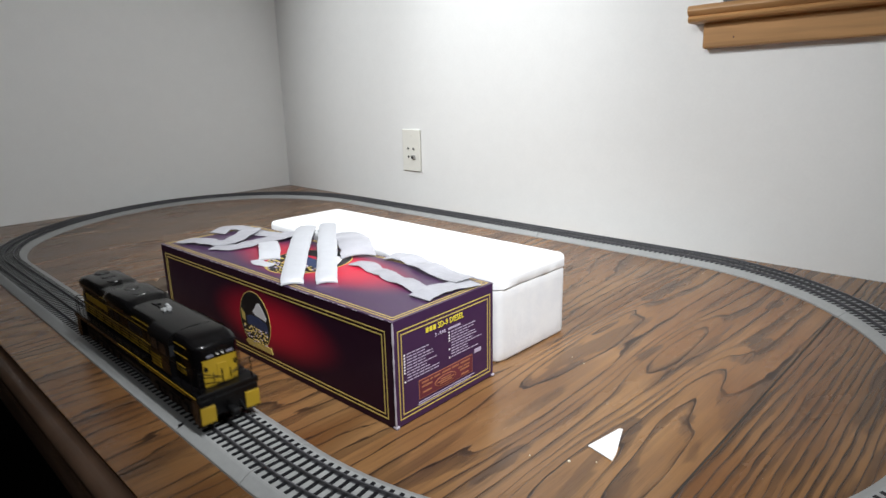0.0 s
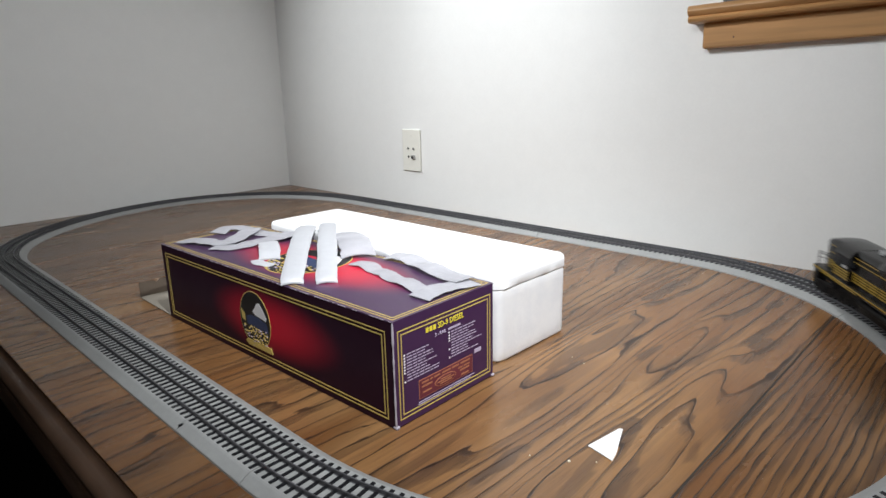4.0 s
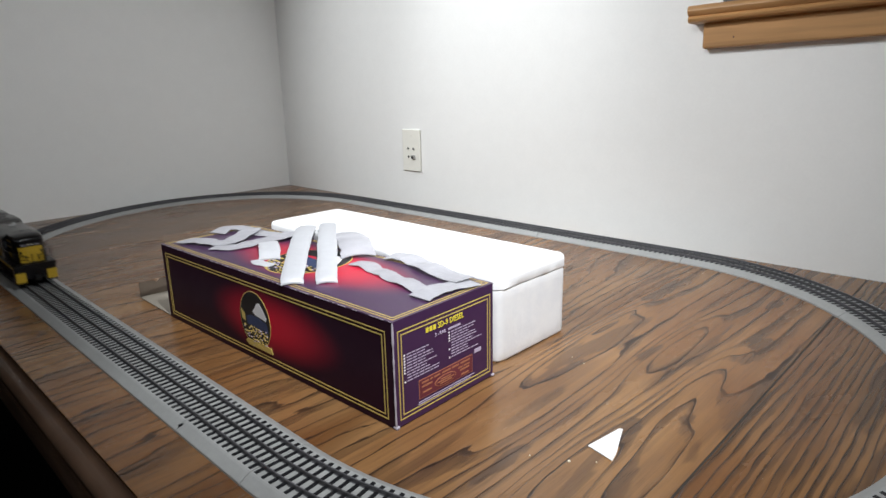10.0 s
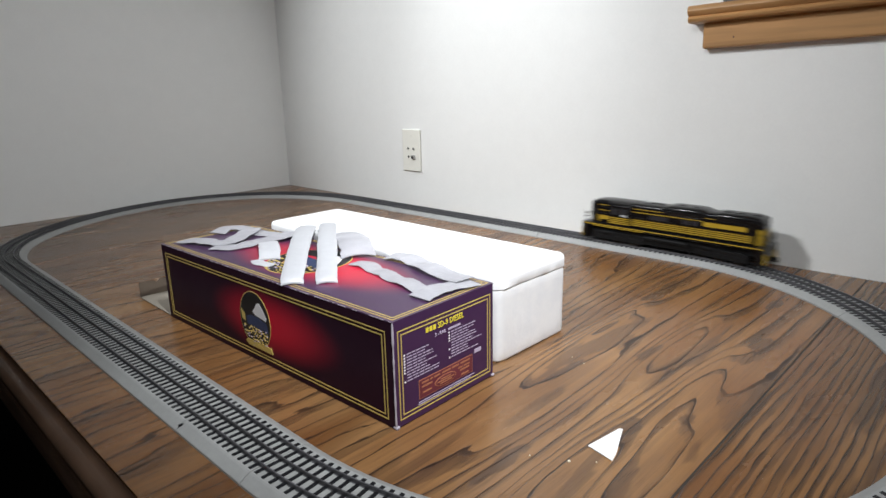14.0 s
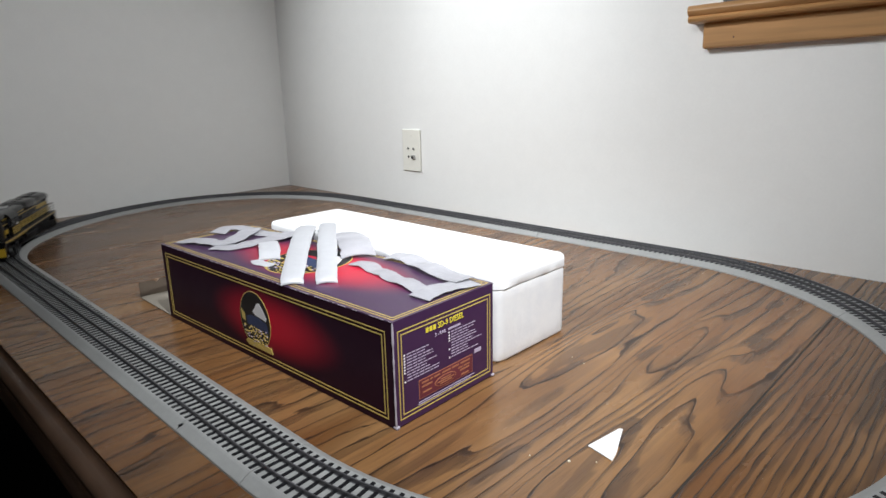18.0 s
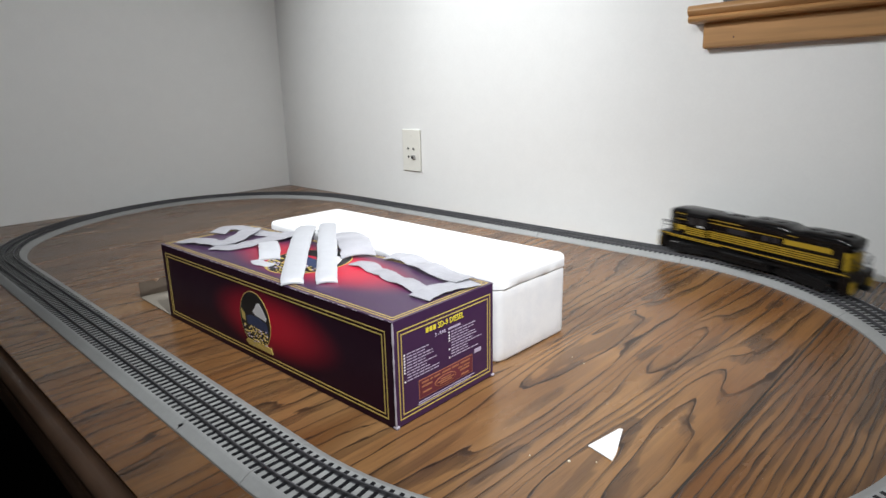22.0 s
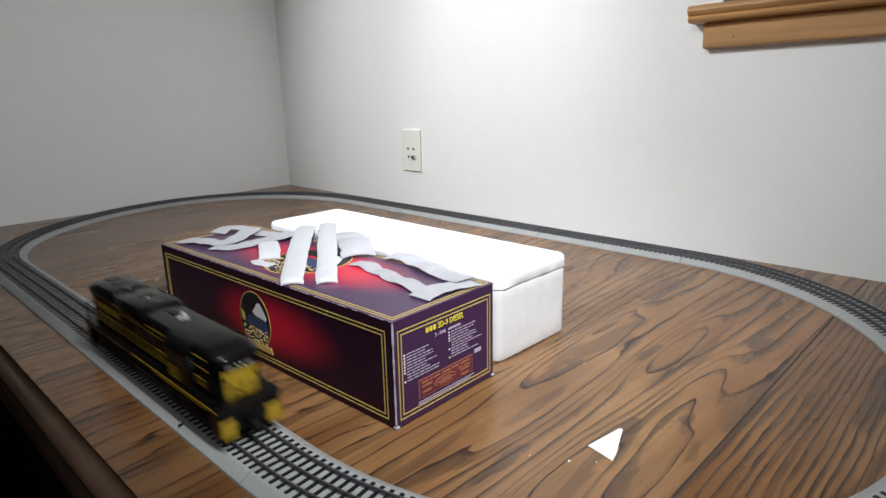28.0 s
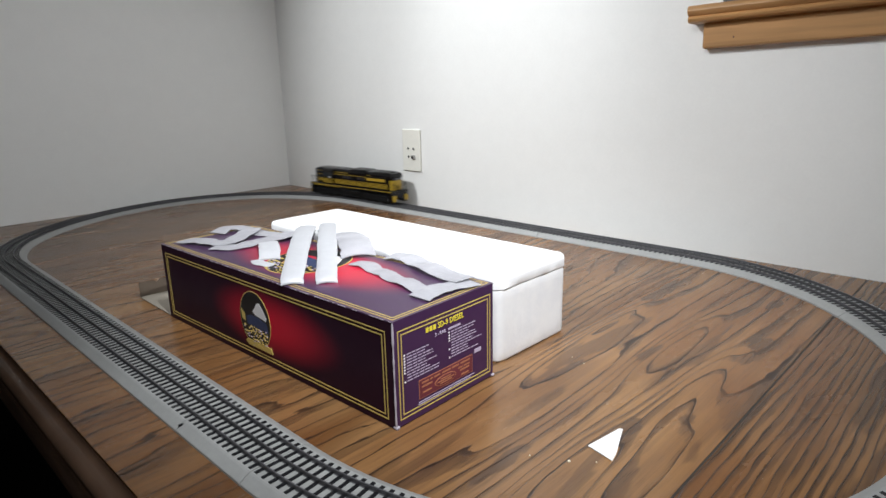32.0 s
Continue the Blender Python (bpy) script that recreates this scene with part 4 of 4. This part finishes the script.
def locomotive():
    """Six-axle hood unit; x forward, z = 0 at the rail top."""
    L = thing("model_locomotive", Matrix.Identity(4), "black and yellow model diesel locomotive with six axles", "model train")
    deck_z0, deck_z1 = 0.0312, 0.0376
    part("deck", box(-0.1745, 0.1745, -0.0315, 0.0315, deck_z0, deck_z1, bevel=0.0008), LOCO_BLACK, L)
    for s in (-1, 1):
        part("sill_stripe", box(-0.020 if s < 0 else -0.173, 0.172 if s < 0 else 0.173, s * 0.0315 - 0.0004, s * 0.0315 + 0.0004, deck_z0 + 0.0034, deck_z0 + 0.0050), LOCO_YELLOW, L, "thin yellow sill stripe")
        part("sill_stripe", box(0.040, 0.150, s * 0.0315 - 0.0004, s * 0.0315 + 0.0004, deck_z0 + 0.0008, deck_z0 + 0.0020), LOCO_YELLOW, L, "thin yellow sill stripe")
    hood_top = 0.0852
    cab0, cab1 = 0.0715, 0.1170
    part("long_hood", hood_sides(-0.166, cab0, deck_z1, hood_top, -1), LOCO_BLACK, L, smooth=True)
    part("short_hood", hood_sides(cab1, 0.1635, deck_z1, hood_top, 1), LOCO_BLACK, L, smooth=True)
    part("hood_roof", hood_roof(-0.166, cab0, hood_top, -1), LOCO_ROOF, L, "dull black hood roof", smooth=True)
    part("hood_roof", hood_roof(cab1, 0.1635, hood_top, 1), LOCO_ROOF, L, "dull black hood roof", smooth=True)
    # cab: upright sides, roof rolled down over broad shoulders, a small overhang
    half = [(0.0290, deck_z1), (0.0290, 0.0735)]
    part("cab", skin([[(x, -y, z) for y, z in half] + [(x, y, z) for y, z in reversed(half)] for x in (cab0, cab1)]), LOCO_BLACK, L)
    rim = [(0.0298, 0.0722), (0.0297, 0.0748), (0.0285, 0.0776), (0.0255, 0.0806), (0.0205, 0.0831), (0.0130, 0.0848), (0.0, 0.0856)]
    arch = [(-y, z) for y, z in rim] + [(y, z) for y, z in reversed(rim[:-1])]
    part("cab_roof", skin([[(x, y, z) for y, z in arch] for x in (cab0 - 0.0015, cab1 + 0.0015)]), LOCO_ROOF, L, "rounded cab roof", smooth=True)
    for s in (-1, 1):
        y = s * 0.0291
        for x0, x1 in ((0.0765, 0.0915), (0.0970, 0.1120)):
            w = part("cab_window", box(x0, x1, y - 0.0005, y + 0.0005, 0.0600, 0.0712), LOCO_GLASS, L, "dark cab side window")
            part("window_frame", box(x0 - 0.0008, x1 + 0.0008, y - 0.0003, y + 0.0003, 0.0590, 0.0720), LOCO_METAL, w)
        if s > 0:
            part("arm_rest", box(0.0790, 0.0900, y - 0.001, y + 0.0016, 0.0565, 0.0600, bevel=0.0004), LOCO_WHITE, L, "pale padded arm rest")
        for x in (cab0 - 0.0003, cab1 + 0.0003):
            part("cab_end_window", box(x - 0.0004, x + 0.0004, s * 0.0258 - 0.0022, s * 0.0258 + 0.0022, 0.0600, 0.0712), LOCO_GLASS, L)
        # yellow lining on hoods and cab
        h = s * 0.0230
        lines = [("hood_patch", -0.141, -0.067, 0.0592, 0.0672, h), ("thin_stripe", -0.065, cab0, 0.0675, 0.0687, h), ("thin_stripe", cab1, 0.144, 0.0635, 0.0645, h),
                 ("thin_stripe", -0.004, cab0 - 0.002, 0.0735, 0.0745, h), ("thin_stripe", -0.086, -0.062, 0.0735, 0.0745, h), ("thin_stripe", cab1 + 0.002, 0.144, 0.0739, 0.0749, h),
                 ("short_patch", cab1 + 0.002, cab1 + 0.020, 0.0455, 0.0535, h)]
        for k in range(4):
            z = 0.0412 + 0.0035 * k
            lines.append(("band_line", -0.150, cab0, z, z + 0.0021, h))
            lines.append(("cab_stripe", cab0 + 0.001, cab1 - 0.001 if s > 0 else cab0 + 0.024, z, z + 0.0018, s * 0.0290))
            if s > 0:
                lines.append(("band_line", cab1 + 0.022, 0.146, z, z + 0.0021, h))
        for x0, x1 in ((-0.058, -0.047), (-0.041, -0.030), (-0.002, 0.034)):
            part("side_grille", box(x0, x1, min(h, h + s * 0.0007), max(h, h + s * 0.0007), 0.0572, 0.0655, bevel=0.0002), LOCO_GRILLE, L, "dark grey side grille")
        for nm, x0, x1, z0, z1, yy in lines:
            part(nm, box(x0, x1, yy - 0.0004, yy + 0.0004, z0, z1), LOCO_YELLOW, L, "yellow painted panel on the long hood" if nm == "hood_patch" else "yellow painted stripe")
        for k in range(18):
            x = -0.146 + k * 0.0121
            part("hood_door", box(x, x + 0.0103, min(h, h + s * 0.00022), max(h, h + s * 0.00022), 0.0395, 0.0715), LOCO_BLACK, L)
        for x0, x1 in ((-0.142, -0.118), (0.114, 0.138)):
            for k in range(5):
                part("louvre", box(x0, x1, h - 0.0003, h + s * 0.0006 + 0.0003, 0.0690 + 0.0009 * k, 0.0694 + 0.0009 * k), LOCO_METAL, L)
        # number boards and handrails
        rail_y, rail_z = s * 0.0300, 0.0590
        for x0, x1 in ((-0.164, cab0 - 0.002), (cab1 + 0.002, 0.164)):
            part("handrail", tube((x0, rail_y, rail_z), (x1, rail_y, rail_z), 0.0005, sides=6), LOCO_BLACK, L)
            m = max(2, round((x1 - x0) / 0.026))
            for k in range(m + 1):
                x = x0 + (x1 - x0) * k / m
                part("stanchion", tube((x, rail_y, deck_z1), (x, rail_y, rail_z), 0.0004, sides=5), LOCO_BLACK, L)
        part("air_tank", tube((-0.040, s * 0.024, 0.0215), (0.040, s * 0.024, 0.0215), 0.0048, sides=12), LOCO_METAL, L, smooth=True)
    # yellow ends
    for e in (-1, 1):
        x = 0.1639 if e > 0 else -0.1664
        p = part("nose_panel", wrapped_panel(*((cab1, 0.1635) if e > 0 else (-0.166, cab0)), e, 0.0384, 0.0648, 0.0012 if e > 0 else 0.0080), LOCO_YELLOW, L, "yellow painted nose", smooth=True)
        part("nose_door", box(min(x, x + e * 0.0009), max(x, x + e * 0.0009), -0.0046, 0.0046, 0.0390, 0.0590, bevel=0.0002), LOCO_YELLOW, p)
        part("door_gap", box(min(x, x + e * 0.0011), max(x, x + e * 0.0011), -0.0009, 0.0007, 0.0390, 0.0530), LOCO_BLACK, p)
        part("door_step", box(min(x, x + e * 0.0018), max(x, x + e * 0.0018), -0.0060, 0.0060, 0.0384, 0.0391), LOCO_BLACK, p)
        for s in (-1, 1):
            part("corner_light", box(min(x, x - e * 0.004), max(x, x - e * 0.004), s * 0.0140 - 0.0022, s * 0.0140 + 0.0022, 0.0530, 0.0590, bevel=0.0012, segments=2), LOCO_BLACK, L, "black rounded lamp housing", smooth=True)
            part("grab_iron", tube((x + e * 0.0010, s * 0.0085, 0.0420), (x + e * 0.0010, s * 0.0085, 0.0510), 0.0005, sides=6), LOCO_BLACK, L)
            for k in range(2):
                part("end_chain", tube((e * 0.1715, s * 0.026, 0.0480 + 0.006 * k), (e * 0.1735, s * 0.006, 0.0440 + 0.005 * k), 0.0005, sides=6), LOCO_BLACK, L)
        part("headlight", box(min(x - e * 0.004, x + e * 0.0008), max(x - e * 0.004, x + e * 0.0008), -0.0052, 0.0052, 0.0668, 0.0708, bevel=0.0006), LOCO_METAL, L)
        for s in (-1, 1):
            part("headlight_lens", tube((x, s * 0.0025, 0.0688), (x + e * 0.0012, s * 0.0025, 0.0688), 0.0011, sides=10), LAMP_LENS, L)
            # number plates beside the light: plain pale bars
            part("number_plate", box(min(x - e * 0.001, x + e * 0.0006), max(x - e * 0.001, x + e * 0.0006), s * 0.0098 - 0.0032, s * 0.0098 + 0.0032, 0.0672, 0.0692), PLATE_GREY, L)
            # corner steps with yellow faces
            sx = e * 0.170
            part("step", box(min(sx - e * 0.0105, sx + e * 0.0045), max(sx - e * 0.0105, sx + e * 0.0045), s * 0.0225 - 0.0075, s * 0.0225 + 0.0075, 0.0055, 0.0312, bevel=0.0008), LOCO_BLACK, L)
            part("step_plate", box(min(sx + e * 0.0045, sx + e * 0.0062), max(sx + e * 0.0045, sx + e * 0.0062), s * 0.0225 - 0.0072, s * 0.0225 + 0.0072, 0.0085, 0.0250, bevel=0.0003), LOCO_YELLOW, L, "yellow corner plate")
            part("end_rail", tube((e * 0.1715, s * 0.026, 0.0376), (e * 0.1715, s * 0.026, 0.0580), 0.0006, sides=6), LOCO_BLACK, L)
            part("end_rail", tube((e * 0.1715, s * 0.026, 0.0580), (e * 0.1730, s * 0.006, 0.0500), 0.0005, sides=6), LOCO_BLACK, L)
        part("pilot", box(e * 0.1740 - 0.001, e * 0.1740 + 0.001, -0.0290, 0.0290, 0.0130, 0.0318, bevel=0.0005), LOCO_BLACK, L)
        cp = part("coupler", box(min(e * 0.168, e * 0.182), max(e * 0.168, e * 0.182), -0.0030, 0.0030, 0.0125, 0.0180, bevel=0.0006), LOCO_METAL, L)
        part("knuckle", box(min(e * 0.180, e * 0.188), max(e * 0.180, e * 0.188), -0.0045, 0.0040, 0.0110, 0.0190, bevel=0.0015), LOCO_METAL, cp)
        part("hose", tube((e * 0.1750, 0.010, 0.020), (e * 0.181, 0.012, 0.010), 0.0008, sides=6), LOCO_METAL, L)
    # roof: broad raised hatch, fans, stack, horn, bell
    def swell(x0, x1, half, z1, ramp):
        rings = []
        for f in (0.0, 0.3, 0.7, 1.0):
            k = f * f * (3 - 2 * f)
            rings.append((x0 + ramp * f, k))
        rings += [(x1 + x0 - x, k) for x, k in reversed(rings)]
        out = []
        for x, k in rings:
            h, top = HALF + (half - HALF) * k, hood_top - 0.0015 + (z1 - hood_top + 0.0015) * k
            prof = [(h - 0.001, hood_top - 0.0150), (h, hood_top - 0.0120), (h, top - 0.0062), (h - 0.0016, top - 0.0030), (h - 0.0048, top - 0.0010), (h - 0.012, top)]
            out.append([(x, -y, z) for y, z in prof] + [(x, y, z) for y, z in reversed(prof)])
        return skin(out)

    part("radiator_hatch", swell(-0.163, -0.080, 0.0234, hood_top + 0.0018, 0.016), LOCO_ROOF, L, "raised radiator roof with fans", smooth=True)
    part("dynamic_brake_hatch", swell(-0.078, 0.016, 0.0252, hood_top + 0.0032, 0.022), LOCO_ROOF, L, "raised flared roof hatch", smooth=True)
    for x in (-0.045, -0.018):
        f = part("roof_fan", tube((x, 0, hood_top + 0.0024), (x, 0, hood_top + 0.0038), 0.0088, 0.0080, 20), LOCO_ROOF, L)
        part("fan_grille", tube((x, 0, hood_top + 0.0036), (x, 0, hood_top + 0.0040), 0.0070, sides=16), LOCO_BLACK, f)
    for x in (-0.146, -0.123, -0.100):
        f = part("roof_fan", tube((x, 0, hood_top + 0.0012), (x, 0, hood_top + 0.0026), 0.0098, 0.0088, 20), LOCO_ROOF, L)
        part("fan_grille", tube((x, 0, hood_top + 0.0024), (x, 0, hood_top + 0.0028), 0.0076, sides=16), LOCO_BLACK, f)
    for x in (0.024, 0.040):
        part("exhaust_stack", box(x - 0.005, x + 0.005, -0.0035, 0.0035, hood_top - 0.003, hood_top + 0.0010, bevel=0.0006), LOCO_ROOF, L)
    horn = part("horn", box(0.0475, 0.0515, -0.0055, 0.0055, hood_top - 0.003, hood_top + 0.0018, bevel=0.0006), LOCO_WHITE, L, "pale air horn")
    for y, dx in ((-0.004, 0.007), (0.0, 0.009), (0.004, -0.007)):
        part("trumpet", tube((0.0495, y, hood_top + 0.0014), (0.0495 + dx, y, hood_top + 0.0018), 0.0008, 0.0021, 10), LOCO_WHITE, horn)
    part("fuel_tank", box(-0.047, 0.047, -0.0235, 0.0235, 0.0070, 0.0312, bevel=0.004, segments=2), LOCO_METAL, L, smooth=True)
    part("underframe", box(-0.163, 0.163, -0.0215, 0.0215, 0.0195, 0.0312), LOCO_METAL, L)
    # trucks
    trucks, sets = [], []
    for e in (-1, 1):
        T = part("truck", box(-0.046, 0.046, -0.0100, 0.0100, 0.0130, 0.0210, bevel=0.001), LOCO_METAL, L)
        T.matrix_basis = Matrix.Translation((e * TRUCK_X, 0, 0))
        for s in (-1, 1):
            y = s * 0.0235
            part("side_frame", box(-0.055, 0.055, y - 0.0016, y + 0.0016, 0.0060, 0.0215, bevel=0.001), LOCO_METAL, T)
            for a in AXLES:
                part("axle_box", box(a - 0.0052, a + 0.0052, y + s * 0.0006 - 0.0026, y + s * 0.0006 + 0.0026, 0.0062, 0.0155, bevel=0.001), LOCO_METAL, T)
            for a in (-0.017, 0.017):
                part("spring", tube((a, y, 0.0080), (a, y, 0.0145), 0.0036, sides=10), LOCO_METAL, T)
            part("brake_cylinder", tube((0.010, y + s * 0.002, 0.0205), (0.030, y + s * 0.002, 0.0205), 0.0030, sides=10), LOCO_METAL, T)
        for a in AXLES:
            bm = tube((0, -0.0155, 0), (0, 0.0155, 0), 0.0022, sides=8)
            for s in (-1, 1):
                tube_bm(bm, (0, s * 0.0142, 0), (0, s * 0.0190, 0), WHEEL_R, sides=20)
                tube_bm(bm, (0, s * 0.0130, 0), (0, s * 0.0142, 0), WHEEL_R + 0.0008, sides=20)
            W = part("wheelset", bm, WHEEL, T)
            W.matrix_basis = Matrix.Translation((a, 0, WHEEL_R))
            sets.append((W, a))
        trucks.append((T, e))
    return L, trucks, sets


LOCO, TRUCKS, WHEELSETS = locomotive()

# distance run by the locomotive's middle along the loop, at times in seconds
RUN = [(0.00, 0.7010), (0.50, 0.8016), (1.00, 0.9340), (1.50, 1.0918), (2.00, 1.2430), (2.50, 1.3922), (3.00, 1.5453), (3.50, 1.7134),
       (4.00, 1.9045), (4.50, 2.1170), (5.00, 2.3443), (5.50, 2.5789), (6.00, 2.8166), (6.50, 3.0592), (7.00, 3.3077), (7.50, 3.5456),
       (8.00, 3.7633), (8.50, 3.9707), (9.00, 4.1824), (9.50, 4.4183), (10.00, 4.6999), (10.50, 5.0107), (11.00, 5.3185), (11.50, 5.6208),
       (12.00, 5.9212), (12.50, 6.2077), (13.00, 6.4800), (13.50, 6.7466), (14.00, 7.0169), (14.50, 7.2964), (15.00, 7.5838), (15.50, 7.8729),
       (16.00, 8.1546), (16.50, 8.4198), (17.00, 8.6613), (17.50, 8.8839), (18.00, 9.1267), (18.50, 9.4276), (19.00, 9.7492), (19.50, 10.0685),
       (20.00, 10.3915), (20.50, 10.6999), (21.00, 10.9892), (21.50, 11.2547), (22.00, 11.5134), (22.50, 11.7755), (23.00, 12.0386),
       (23.50, 12.2935), (24.00, 12.5387), (24.50, 12.7733), (25.00, 12.9968), (25.50, 13.2175), (26.00, 13.4557), (26.50, 13.7251),
       (27.00, 14.0286), (27.50, 14.3606), (28.00, 14.7092), (28.50, 15.0595), (29.00, 15.4018), (29.50, 15.7322), (30.00, 16.0475),
       (30.50, 16.3532), (31.00, 16.6625), (31.50, 16.9720), (32.00, 17.2693)]


def run_at(t):
    ts = np.array([r[0] for r in RUN])
    ss = np.array([r[1] for r in RUN])
    k = int(np.clip(np.searchsorted(ts, t) - 1, 0, len(ts) - 2))
    h = ts[k + 1] - ts[k]
    slope = np.gradient(ss, ts) if len(ts) > 2 else np.full(2, (ss[1] - ss[0]) / (ts[1] - ts[0]))
    f = (t - ts[k]) / h
    return ((2 * f ** 3 - 3 * f ** 2 + 1) * ss[k] + (f ** 3 - 2 * f ** 2 + f) * h * slope[k] + (-2 * f ** 3 + 3 * f ** 2) * ss[k + 1] + (f ** 3 - f ** 2) * h * slope[k + 1])


def motions():
    rows, turns, spins = [], {T: [] for T, e in TRUCKS}, []
    for i in range(0, 32 * FPS + 1):
        t = i / FPS
        s = float(run_at(t))
        a, b = on_loop(s - TRUCK_X), on_loop(s + TRUCK_X)
        d = b - a
        yaw = math.degrees(math.atan2(d.y, d.x))
        c = (a + b) / 2
        spins.append((t, s))
        if i % 2 == 0 or i == 32 * FPS:
            rows.append((t, pose(c.x, c.y, RAIL_TOP, 0, 0, yaw)))
            for T, e in TRUCKS:
                q = along(s + e * TRUCK_X)
                turn = math.degrees(math.atan2(q.y, q.x)) - yaw
                turn = (turn + 180) % 360 - 180
                turns[T].append((t, pose(e * TRUCK_X, 0, 0, 0, 0, turn)))
    walk(LOCO, rows)
    for T, e in TRUCKS:
        walk(T, turns[T])
    for W, a in WHEELSETS:
        walk(W, [(t, pose(a, 0, WHEEL_R, 0, math.degrees((s - spins[0][1]) / 0.0165), 0)) for t, s in spins])


motions()
